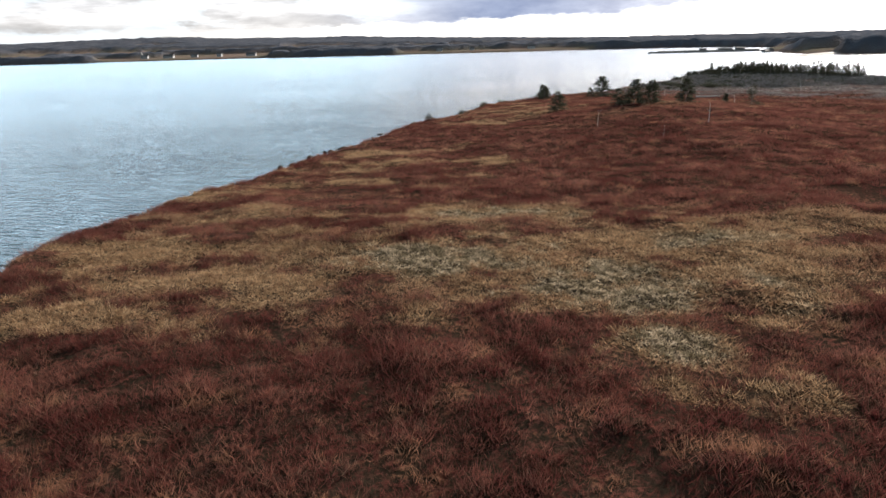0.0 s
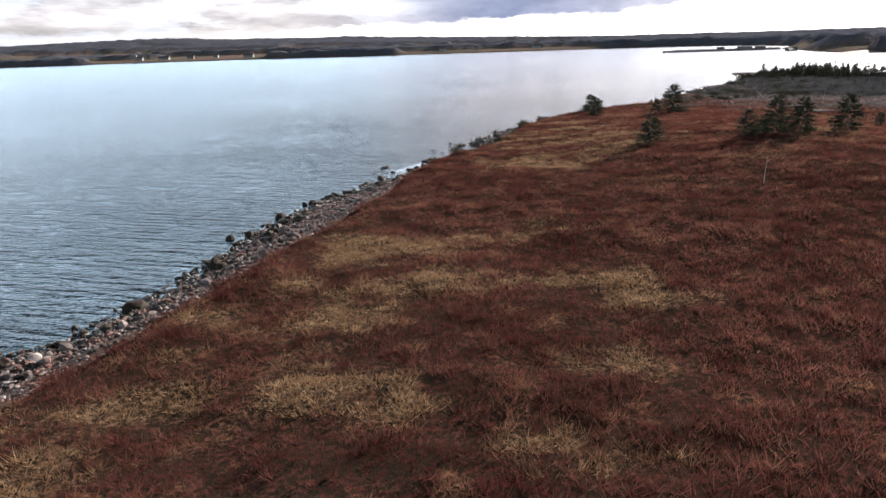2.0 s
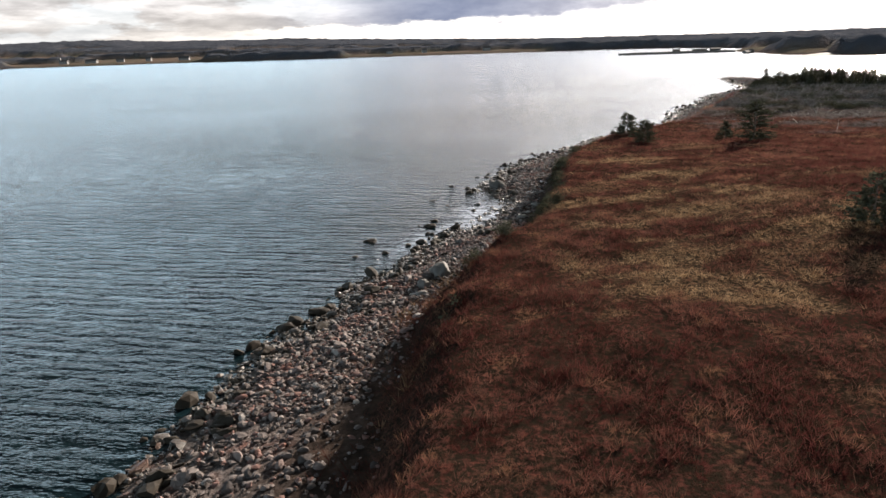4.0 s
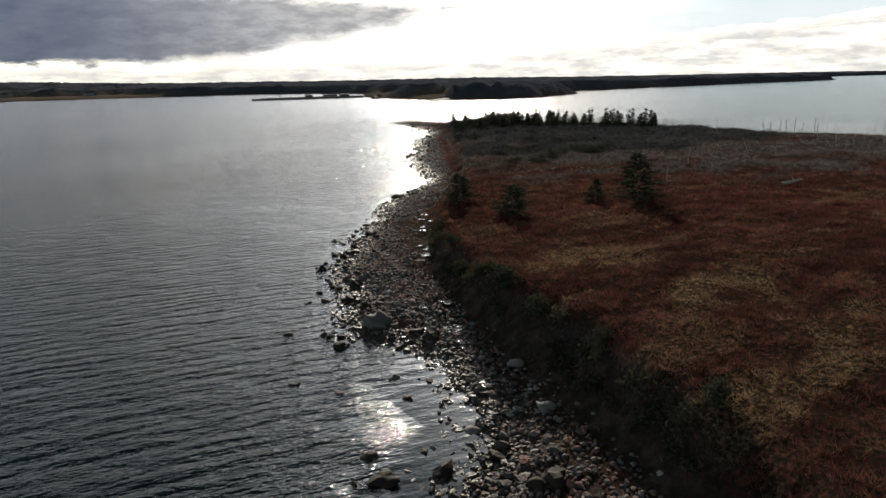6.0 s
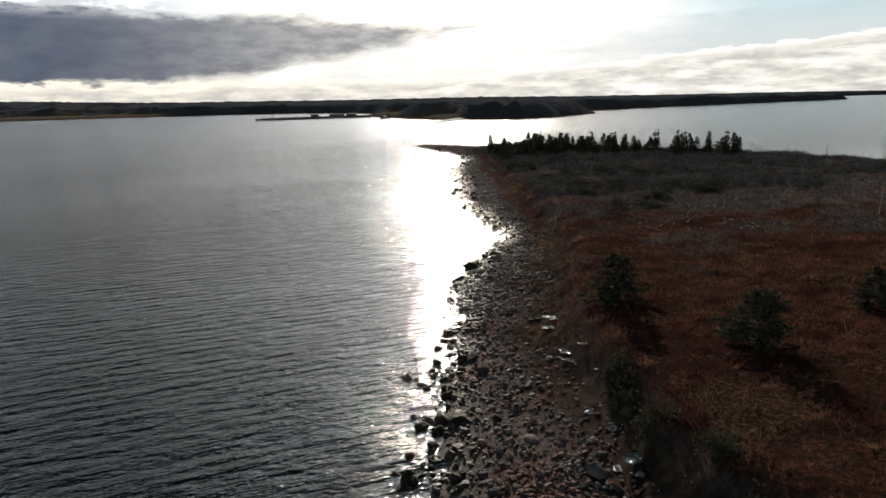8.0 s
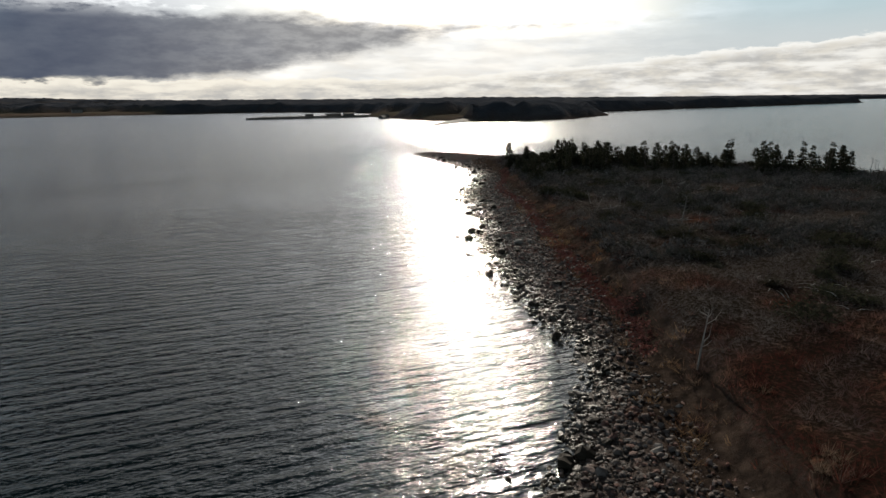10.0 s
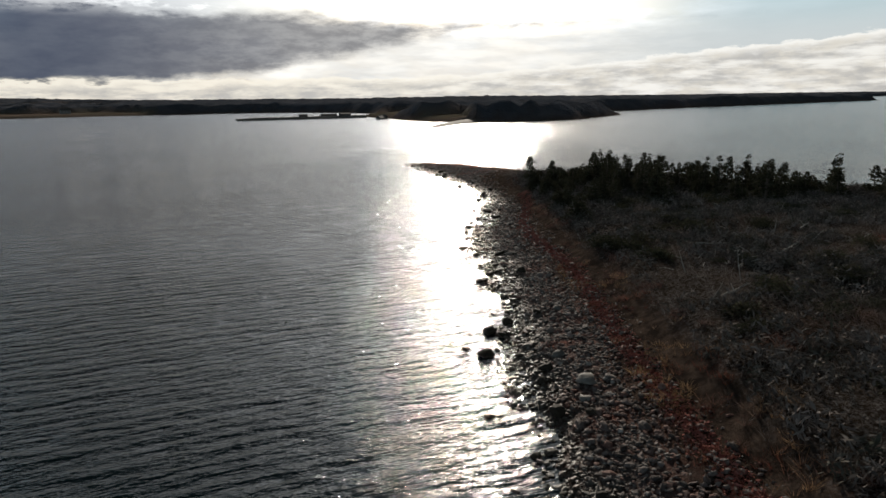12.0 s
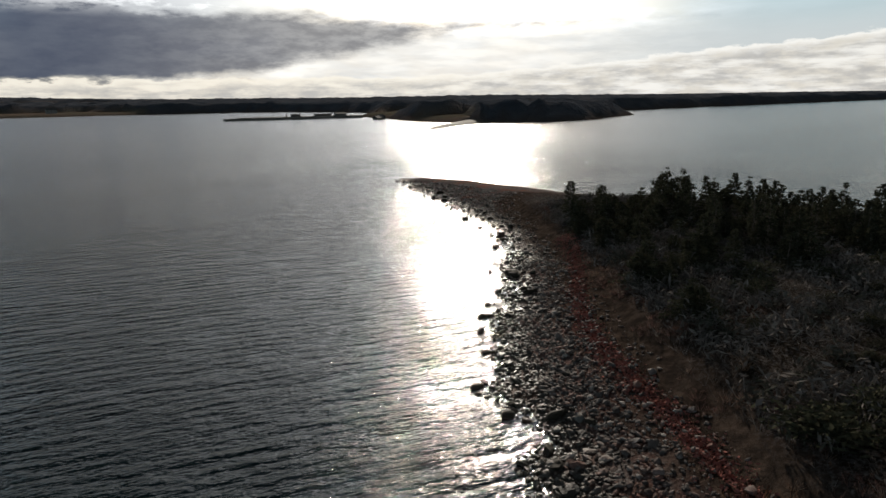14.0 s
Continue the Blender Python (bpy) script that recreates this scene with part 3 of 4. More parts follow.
FAR_SHORE = [(-4500, -300), (-2600, 520), (-1500, 800), (-774, 1050), (-625, 1030), (-500, 1065), (-300, 1060), (-142, 1022), (50, 985),
             (160, 985), (300, 985), (345, 930), (372, 795), (330, 700), (285, 632), (268, 556), (258, 505), (262, 485), (290, 455), (316, 445),
             (380, 468), (425, 492), (432, 508), (470, 550), (512, 570), (620, 590), (760, 600), (1000, 618), (1130, 632), (1257, 634), (1290, 660),
             (1250, 760), (1400, 900), (2200, 1100), (4500, 900), (4500, 4500), (-4500, 4500)]
FAR_LINE = rounded(FAR_SHORE, True, 1)


def far_height(x, y):
    d = signed(x, y, FAR_LINE) + 5 * fbm(x / 40, y / 40, 3, 91)
    hill = np.interp(x, [-2500, -1200, -300, 0, 300, 600, 1300], [30, 36, 34, 20, 11, 7, 4]) * step(20, 700, d) * (0.85 + 0.25 * fbm(x / 400, y / 400, 3, 95))
    openness = fbm(x / 130, y / 70, 3, 99) + np.interp(x, [-800, 150, 300, 420], [0.25, 0.15, -0.3, -1.5]) + np.interp(d, [0, 30, 330, 520], [0.2, 0.3, 0.0, -1.6])
    field = step(0.0, 0.12, openness)
    ground = np.where(d > 0, 3.2 * (1 - np.exp(-np.maximum(d, 0) / 9.0)) + hill, np.maximum(0.12 * d, -3.9))
    woods = (1 - field) * step(3, 16, d) * (7.5 + 2.6 * fbm(x / 11, y / 11, 3, 97))
    return ground, woods, field, d


def build_far():
    for name, xs, ys, label in (
        ("far_shore", np.concatenate([np.arange(-4500, -1000, 40.0), np.arange(-1000, 560, 9.0), np.arange(560, 1400, 14.0), np.arange(1400, 4501, 60.0)]),
         np.concatenate([np.arange(-300, 400, 60.0), np.arange(400, 1300, 9.0), np.arange(1300, 1900, 16.0), np.arange(1900, 4001, 120.0)]), "low wooded far shore with fields"),):
        x, y = [a.ravel() for a in np.meshgrid(xs, ys)]
        g, w, f, d = far_height(x, y)
        faces = grid_faces(len(xs), len(ys))
        keep = (d[faces] > -14).any(1)
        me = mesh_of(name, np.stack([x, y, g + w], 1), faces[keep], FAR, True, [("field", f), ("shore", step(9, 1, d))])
        tagged(new(name, me), label, "far shore", kind="structure")


ISLAND = build_ground()
build_water()
build_far()


# ---------------------------------------------------------------- plants
rng = np.random.default_rng(7)


def blades(name, pts, cover, thicket, per, height, width, lean, label):
    """One mesh of many small upright blades and twigs: per of them at every point."""
    n = len(pts)
    z, _, _ = lie(pts[:, 0], pts[:, 1])
    base = np.repeat(np.column_stack([pts, z - 0.03]), per, 0)
    h = np.repeat(height, per) * rng.uniform(0.55, 1.15, n * per)
    w = np.repeat(width, per) * rng.uniform(0.6, 1.3, n * per)
    a, b = rng.uniform(0, 2 * np.pi, n * per), rng.uniform(0, 2 * np.pi, n * per)
    l = np.repeat(lean, per) * rng.uniform(0.3, 1.2, n * per)
    spread = np.repeat(width, per) * rng.uniform(0.5, 7.0, n * per)
    base[:, 0] += np.cos(a) * spread
    base[:, 1] += np.sin(a) * spread
    side = np.column_stack([np.cos(b), np.sin(b), 0 * b]) * w[:, None] / 2
    tip = base + np.column_stack([np.cos(a) * l * h, np.sin(a) * l * h, h])
    co = np.stack([base - side, base + side, tip], 1).reshape(-1, 3)
    tris = np.arange(n * per * 3).reshape(-1, 3)
    me = mesh_of(name, co, tris, PLANT, False, [("cover", np.repeat(np.repeat(cover, per), 3)), ("thicket", np.repeat(np.repeat(thicket, per), 3))])
    return tagged(new(name, me), label, "plants", kind="stuff")


def scatter(x0, x1, y0, y1, per_m2):
    n = int((x1 - x0) * (y1 - y0) * per_m2)
    p = np.column_stack([rng.uniform(x0, x1, n), rng.uniform(y0, y1, n)])
    clump = fbm(p[:, 0] / 1.1, p[:, 1] / 1.1, 2, 111)
    p = p[(signed(p[:, 0], p[:, 1], BLUFF_LINE) > rng.uniform(-0.9, 0.5, n) + np.interp(p[:, 1], [60, 99, 106], [-2.0, -1.3, 0.0])) & (clump > rng.uniform(-1.3, 0.1, n))]
    return p


def tussocks(name, x0, x1, y0, y1, gap, per, label):
    """Pale grass growing in separate rounded tufts with gaps between them."""
    x, y = [v.ravel() for v in np.meshgrid(np.arange(x0, x1, gap), np.arange(y0, y1, gap))]
    p = np.column_stack([x, y]) + rng.uniform(-0.45, 0.45, (len(x), 2)) * gap
    c, thick = cover_of(p[:, 0], p[:, 1])
    k = (c > rng.uniform(0.3, 0.9, len(p))) & (signed(p[:, 0], p[:, 1], BLUFF_LINE) > 0)
    p, c, thick = p[k], c[k], thick[k]
    n = len(p)
    h = rng.uniform(0.08, 0.17, n)
    blades(name, p, c, thick, per, h, np.full(n, 0.04), rng.uniform(1.2, 2.2, n), label)


def heath(name, pts, per, size, label):
    c, thick = cover_of(pts[:, 0], pts[:, 1])
    k = rng.uniform(size=len(pts)) > 0.75 * np.clip(c, 0, 1)
    pts, c, thick = pts[k], c[k], thick[k]
    h = (np.interp(c, [0, 0.6, 1, 2], [0.30, 0.24, 0.20, 0.13]) * (1 - thick) + 0.5 * thick) * (1 + 0.6 * fbm(pts[:, 0] / 1.3, pts[:, 1] / 1.3, 3, 121))
    w = np.interp(c, [0, 1, 2], [0.022, 0.028, 0.045]) * size * (1 - 0.6 * thick)
    lean = np.interp(c, [0, 1, 2], [1.0, 1.4, 1.7]) + 0.3 * thick
    blades(name, pts, c, thick, per, np.maximum(h, 0.08) * (0.8 + 0.2 * size), w, lean, label)


heath("heath", scatter(-20, 24, 10, 40, 42), 8, 0.85, "dense fine red-brown heath shrubs and pale tufted grass")
heath("heath", scatter(-24, 40, 40, 66, 22), 8, 1.0, "dense red-brown heath shrubs and pale tufted grass")
p2 = scatter(-12, 56, 66, 140, 14.5)
p2 = p2[rng.uniform(size=len(p2)) > np.clip((p2[:, 1] + 0.25 * p2[:, 0] - 118) / 34, 0, 0.85)]
heath("heath", p2, 10, 0.85, "dense red-brown heath with pale grass above the bank")
p3 = scatter(-6, 127, 50, 258, 4.2)
p3 = p3[~((p3[:, 0] < 56) & (p3[:, 1] < 140) & (rng.uniform(size=len(p3)) > np.clip((p3[:, 1] + 0.25 * p3[:, 0] - 112) / 34, 0, 1))) & ~((p3[:, 0] < 36) & (p3[:, 1] < 66))]
def bank_grass():
    """Sods and coarse grass hanging down the face of the bank."""
    p = np.column_stack([rng.uniform(-20, 66, 60000), rng.uniform(40, 206, 60000)])
    d = signed(p[:, 0], p[:, 1], BLUFF_LINE)
    wide = bank_width(p[:, 1])
    lump = fbm(p[:, 0] / 1.6, p[:, 1] / 1.6, 3, 131)
    p = p[(d < 0.4) & (d > -1.2 * wide) & (lump > rng.uniform(-0.1, 0.5, len(p)) + 0.45 * ((p[:, 1] > 97) & (p[:, 1] < 135)))]
    n = len(p)
    kind = np.clip(0.5 + 0.8 * fbm(p[:, 0] / 2.4, p[:, 1] / 2.4, 2, 133), 0, 1)
    blades("bank_grass", p, kind, np.zeros(n), 10, rng.uniform(0.25, 0.5, n), np.full(n, 0.03), rng.uniform(0.9, 1.8, n), "coarse brown grass hanging over the eroded bank")


def edge_tussocks():
    """Big tufts of coarse grass at the head of the beach."""
    p = np.column_stack([rng.uniform(20, 92, 40000), rng.uniform(145, 236, 40000)])
    d = signed(p[:, 0], p[:, 1], BLUFF_LINE)
    lump = fbm(p[:, 0] / 1.4, p[:, 1] / 1.4, 3, 137)
    p = p[(d < 1.6) & (d > -1.3) & (lump > rng.uniform(0.1, 0.6, len(p)))]
    n = len(p)
    kind = np.clip(0.22 + 0.5 * fbm(p[:, 0] / 3, p[:, 1] / 3, 2, 139), 0, 1)
    blades("grass_tussocks", p, kind, np.full(n, 0.45), 22, rng.uniform(0.25, 0.5, n), np.full(n, 0.022), rng.uniform(0.7, 1.5, n), "coarse pale brown grass tussocks at the head of the beach")


bank_grass()
edge_tussocks()
tussocks("grass_tufts", -18, 30, 8, 66, 0.27, 24, "pale dry grass tufts and lichen in the heath")
tussocks("grass_tufts", -8, 52, 66, 134, 0.48, 16, "pale dry grass tufts above the bank")


heath("heath", scatter(26, 80, 8, 51, 6), 5, 1.9, "dense red-brown heath on the crown of the island")
heath("heath", p3, 7, 1.7, "dark brown brush and dead grass of the low ground")


# ---------------------------------------------------------------- stones of the beach
def rock_shape(seed, level=2, flat=0.62, rough=0.42, worn=0.0):
    """An angular stone; worn: how far its corners are rounded off."""
    bm = bmesh.new()
    bmesh.ops.create_icosphere(bm, subdivisions=level, radius=1.0)
    r = random.Random(seed)
    o = Vector((r.uniform(-50, 50), r.uniform(-50, 50), r.uniform(-50, 50)))
    cuts = [(Vector((r.gauss(0, 1), r.gauss(0, 1), r.gauss(0, 1))).normalized(), r.uniform(0.45, 0.8) + 0.3 * worn) for _ in range(10)]
    for v in bm.verts:
        p = v.co.copy()
        p *= 1 + rough * noise.noise(p * 1.1 + o) + 0.4 * rough * noise.noise(p * 2.7 + o)
        for nrm, d in cuts:
            over = p.dot(nrm) - d
            if over > 0:
                p -= nrm * over * 0.95
        p *= 1 + 0.09 * noise.noise(p * 4.3 + o) + 0.05 * noise.noise(p * 9.0 + o)
        v.co = Vector((p.x, p.y * 0.82, p.z * flat))
    co = np.array([v.co[:] for v in bm.verts])
    f = np.array([[v.index for v in face.verts] for face in bm.faces])
    bm.free()
    return co, f


def turns(n):
    """Random turns about z with a little tilt, as n 3 x 3 matrices."""
    a, b, c = rng.uniform(0, 2 * np.pi, n), rng.normal(0, 0.3, n), rng.normal(0, 0.3, n)
    ca, sa, cb, sb, cc, sc = np.cos(a), np.sin(a), np.cos(b), np.sin(b), np.cos(c), np.sin(c)
    o, i = np.zeros(n), np.ones(n)
    rz = np.stack([ca, -sa, o, sa, ca, o, o, o, i], 1).reshape(-1, 3, 3)
    rx = np.stack([i, o, o, o, cb, -sb, o, sb, cb], 1).reshape(-1, 3, 3)
    ry = np.stack([cc, o, sc, o, i, o, -sc, o, cc], 1).reshape(-1, 3, 3)
    return rz @ rx @ ry


def beach_points(n, x0=-32, x1=112, y0=20, y1=292, out=-0.9):
    p = np.column_stack([rng.uniform(x0, x1, n), rng.uniform(y0, y1, n)])
    z, dw, db = lie(p[:, 0], p[:, 1])
    wide = bank_width(p[:, 1])
    k = (dw > out) & (db < -wide * rng.uniform(0.3, 1.9, n)) & (dw < 16) & (p[:, 0] < 104) & ((dw > 0.3) | (rng.uniform(size=n) < 0.7))
    return p[k], z[k], dw[k]


def stone_field(name, n, level, r0, r1, label, mat=STONE, tide=False, y0=20, y1=292):
    p, z, dw = beach_points(n, y0=y0, y1=y1, out=-1.8 if tide else -0.9)
    bay = (p[:, 1] > 112) & (p[:, 1] < 124.5) & (dw < -0.2) & (rng.uniform(size=len(p)) < 0.7)
    p, z, dw = p[~bay], z[~bay], dw[~bay]
    if tide:
        k = (dw < rng.uniform(0.0, 3.2, len(dw))) & ((p[:, 1] < 150) | (rng.uniform(size=len(dw)) < 0.4))
        p, z, dw = p[k], np.maximum(z[k], -0.12), dw[k]
    r = r0 * (r1 / r0) ** rng.uniform(0, 1, len(p)) ** 1.7
    r *= np.interp(dw, [-2, 1, 6, 12], [1.3, 1.2, 1.0, 0.75]) * np.interp(p[:, 1], [50, 105, 130], [1.5, 1.45, 1.2])
    m = turns(len(p)) * (r[:, None] * rng.uniform(0.75, 1.3, (len(p), 3)))[:, None, :]
    cos, faces, at = [], [], 0
    kind = rng.integers(0, 5, len(p))
    for s in range(5):
        co, f = rock_shape(40 + s, level)
        some = np.nonzero(kind == s)[0]
        v = np.einsum("nij,vj->nvi", m[some], co) + np.column_stack([p, z + 0.08 * r])[some][:, None]
        cos.append(v.reshape(-1, 3))
        faces.append((np.arange(len(some))[:, None, None] * len(co) + f[None]).reshape(-1, 3) + at)
        at += len(some) * len(co)
    me = mesh_of(name, np.concatenate(cos), np.concatenate(faces), mat, False)
    tagged(new(name, me), label, "stones", kind="stuff")


def rock_mesh(seed, level=2, flat=0.62, mat=None):
    co, f = rock_shape(seed, level, flat, 0.42 if mat is None else 0.95, 0.0 if mat is None else 0.6)
    return mesh_of("stone", co, f, mat or STONE, mat is not None)


PALE_STONE = plain("pale_granite", (0.21, 0.195, 0.18), 0.8, 0.45, 4.0, 0.15)
GREY_STONE = plain("grey_granite", (0.15, 0.14, 0.13), 0.8, 0.5, 3.0, 0.15)
WEED_STONE = plain("weed_covered_rock", (0.040, 0.032, 0.024), 0.75, 0.6, 7.0, 0.1)
ROCKS = [rock_mesh(s, 3, 0.6, WEED_STONE) for s in range(6)]
ROCKS_PALE, ROCKS_GREY = [rock_mesh(s, 2, 0.42, PALE_STONE) for s in (15, 18)], [rock_mesh(s, 3, 0.72, GREY_STONE) for s in (13, 14)]
BOULDER_LABELS = {"dark": "dark weed-covered boulder at the water's edge", "grey": "large rounded grey granite boulder on the beach", "pale": "flat pale granite slab among the stones"}
BOULDERS = [(-11.2, 109.4, 0.8, "dark"), (-10.6, 110.8, 0.45, "dark"), (-12.1, 105.5, 0.42, "dark"), (-9.9, 106.1, 0.4, "dark"), (-6.3, 112.8, 0.68, "dark"), (-5.85, 114.3, 0.55, "dark"),
            (-7.2, 113.2, 0.4, "dark"), (-4.4, 119.8, 0.62, "dark"), (-5.8, 121.9, 0.58, "dark"), (1.0, 125.5, 1.15, "grey"), (-1.8, 124.6, 0.62, "dark"), (-5.3, 109.5, 0.55, "dark"),
            (-1.6, 119.5, 0.45, "grey"), (3.2, 116.0, 0.6, "pale"), (1.3, 112.1, 0.6, "pale"), (-1.6, 113.4, 0.5, "pale"), (2.7, 134.2, 0.4, "dark"), (-2.2, 117.4, 0.45, "dark")]
BOULDERS += [(-3.3, 128.1, 0.48, "dark"), (-6.3, 99.2, 1.05, "grey"), (-7.4, 97.5, 0.6, "grey"), (-7.6, 96.2, 0.5, "pale"), (-9.6, 97.9, 0.4, "pale"), (-17.0, 85.0, 0.5, "dark"), (-19.2, 72.8, 0.5, "dark"),
             (-3.2, 101.9, 0.6, "grey"), (-4.4, 106.4, 0.5, "grey"), (-6.0, 101.3, 0.4, "pale"), (25.0, 161.2, 0.9, "dark"), (52.7, 199.7, 0.62, "dark"), (50.0, 198.5, 0.45, "dark"),
             (50.3, 197.0, 0.66, "dark"), (51.2, 190.8, 0.7, "pale"), (50.0, 189.8, 0.4, "pale"), (52.7, 194.1, 0.5, "grey"), (43.4, 185.7, 0.62, "dark"), (40.8, 185.3, 0.38, "dark"), (46.0, 191.7, 0.38, "dark")]
BOULDERS += [(57.8, 199.2, 0.35, "grey"), (60.8, 207.2, 0.4, "dark"), (65.9, 212.7, 0.35, "grey"), (79.0, 231.6, 0.8, "dark"), (71.4, 225.6, 0.55, "dark"), (72.6, 224.6, 0.45, "dark"),
             (-15.6, 90.6, 0.6, "dark"), (-13.4, 95.6, 0.7, "dark"), (9.0, 146.4, 0.4, "dark")]


def zat(x, y):
    return float(lie(np.array([float(x)]), np.array([float(y)]))[0][0])


def boulders():
    r = random.Random(3)
    for x, y, size, kind in BOULDERS:
        me = r.choice({"dark": ROCKS, "grey": ROCKS_GREY, "pale": ROCKS_PALE}[kind])
        ob = new("boulder", me)
        size *= 0.78
        ob.matrix_basis = pose(x, y, max(zat(x, y), -0.3) + 0.18 * size, r.uniform(-8, 8), r.uniform(-8, 8), r.uniform(0, 360)) @ Matrix.Diagonal((size, size, size, 1))
        tagged(ob, BOULDER_LABELS[kind], "boulder", "boulders along the shore")


boulders()


# ---------------------------------------------------------------- trees
def tube(path, radii, sides=6):
    """A tapered round limb along a path of points."""
    path = [Vector(p) for p in path]
    co, f = [], []
    for i, (p, r) in enumerate(zip(path, radii)):
        d = (path[min(i + 1, len(path) - 1)] - path[max(i - 1, 0)]).normalized()
        u = d.orthogonal().normalized()
        v = d.cross(u)
        co += [p + (u * math.cos(2 * math.pi * k / sides) + v * math.sin(2 * math.pi * k / sides)) * r for k in range(sides)]
    for i in range(len(path) - 1):
        for k in range(sides):
            f.append((i * sides + k, i * sides + (k + 1) % sides, (i + 1) * sides + (k + 1) % sides, (i + 1) * sides + k))
    return [tuple(c) for c in co], f


def join(pieces, name, mat, smooth=True):
    co, f = [], []
    for c, q in pieces:
        f += [tuple(i + len(co) for i in face) for face in q]
        co += c
    me = bpy.data.meshes.new(name)
    me.from_pydata(co, [], f)
    me.update()
    me.polygons.foreach_set("use_smooth", [smooth] * len(me.polygons))
    me.materials.append(mat)
    return me


def spruce(seed, height, wide, thin=0.0, squat=0.03, whorled=False):
    """A wind-shaped spruce; thin: how much of its foliage is lost; whorled: tiers of branches with air between them."""
    r = random.Random(seed)
    bend = (r.uniform(-0.06, 0.06), r.uniform(-0.06, 0.06))

    def axis(t):
        return Vector((bend[0] * height * t * t, bend[1] * height * t * t, height * t))

    root = new("spruce_tree")
    trunk = [tube([axis(t / 6) - Vector((0, 0, 0.15 if t == 0 else 0)) for t in range(7)], [0.028 * height * (1 - 0.93 * t / 6) for t in range(7)])]
    sprigs, twigs = [], []
    levels = int(6 + height * 3.6) if whorled else int(17 + height * 4)
    for i in range(levels):
        t = squat + (0.99 - squat) * (i + r.random() * (0.3 if whorled else 0.7)) / levels
        if r.random() < thin * 0.5:
            continue
        reach = wide * 0.5 * (1.02 - t) ** (0.78 if whorled else 0.62) * r.uniform(0.65, 1.15) + 0.05
        for k in range(r.randint(10, 13) if whorled else r.randint(5, 8)):
            a = r.uniform(0, 2 * math.pi)
            long = reach * r.uniform(0.6, 1.12)
            out = Vector((math.cos(a), math.sin(a), r.uniform(-0.28, 0.12) + 0.35 * t))
            p0 = axis(min(1.0, max(0.0, t + r.uniform(-0.06, 0.06) / height)))
            p1 = p0 + out * long
            if thin > 0.2 or r.random() < 0.3:
                twigs.append(tube([p0, p1], [0.010 * height * 0.3 + 0.006, 0.004], 3))
            if r.random() < thin:
                continue
            side = Vector((-out.y, out.x, 0)).normalized()
            for s in range(max(6, int(long * 20))):
                q = p0 + (p1 - p0) * r.uniform(0.25, 1.05)
                ln = r.uniform(0.11, 0.21) * (0.75 + 0.08 * height)
                d = (out * r.uniform(0.3, 1.0) + side * r.uniform(-0.9, 0.9) + Vector((0, 0, r.uniform(-0.35, 0.35)))).normalized() * ln
                w = d.cross(Vector((r.uniform(-1, 1), r.uniform(-1, 1), r.uniform(-0.3, 1)))).normalized() * ln * r.uniform(0.26, 0.46)
                sprigs.append(([tuple(q - w * 0.6), tuple(q + w * 0.6), tuple(q + d * 0.6 + w), tuple(q + d), tuple(q + d * 0.6 - w)], [(0, 1, 2), (0, 2, 4), (4, 2, 3)]))
    part("trunk", join(trunk + twigs, "trunk", BARK), root)
    part("crown", join(sprigs, "crown", NEEDLE, False), root)
    return root


def placed(ob, x, y, turn=0.0, size=1.0, label="", group="", sink=0.08):
    ob.matrix_basis = pose(x, y, zat(x, y) - sink, 0, 0, turn) @ Matrix.Diagonal((size, size, size, 1))
    return tagged(ob, label, "tree", group)


def lone_trees():
    full, low = "dense dark green spruce standing alone in red heath", "low wind-clipped dark spruce at the shore edge"
    for i, (x, y, h, w, thin, label) in enumerate([
            (20.6, 142.8, 2.7, 4.0, 0.0, low), (19.6, 134.3, 2.6, 3.9, 0.0, low), (28.7, 133.2, 2.1, 2.1, 0.0, full), (30.3, 129.9, 4.2, 5.0, 0.0, full),
            (15.8, 91.8, 2.6, 3.2, 0.1, full), (23.3, 88.6, 2.2, 2.8, 0.1, full), (25.2, 88.0, 3.3, 3.6, 0.0, full), (27.4, 87.7, 3.1, 3.0, 0.0, full),
            (32.8, 90.3, 3.3, 3.2, 0.0, full), (45.5, 98.7, 3.2, 2.6, 0.55, "half-dead sparse spruce in the open heath"), (42.5, 101.0, 1.6, 1.2, 0.1, full),
            (92.5, 238.5, 3.7, 2.3, 0.35, "ragged lone spruce at the end of the wood"), (96.0, 237.6, 2.9, 2.1, 0.25, "ragged lone spruce at the end of the wood")]):
        placed(spruce(100 + i, h, w, thin), x, y, 40 * i, 1.0, label)


WOOD = np.array([(73, 215), (79, 221), (85, 229.5), (92, 238.5), (100, 242), (110, 240), (113, 222), (117, 202), (119, 186), (111, 186), (105, 200), (98, 209), (92, 216), (84, 219.5), (77, 214)], float)


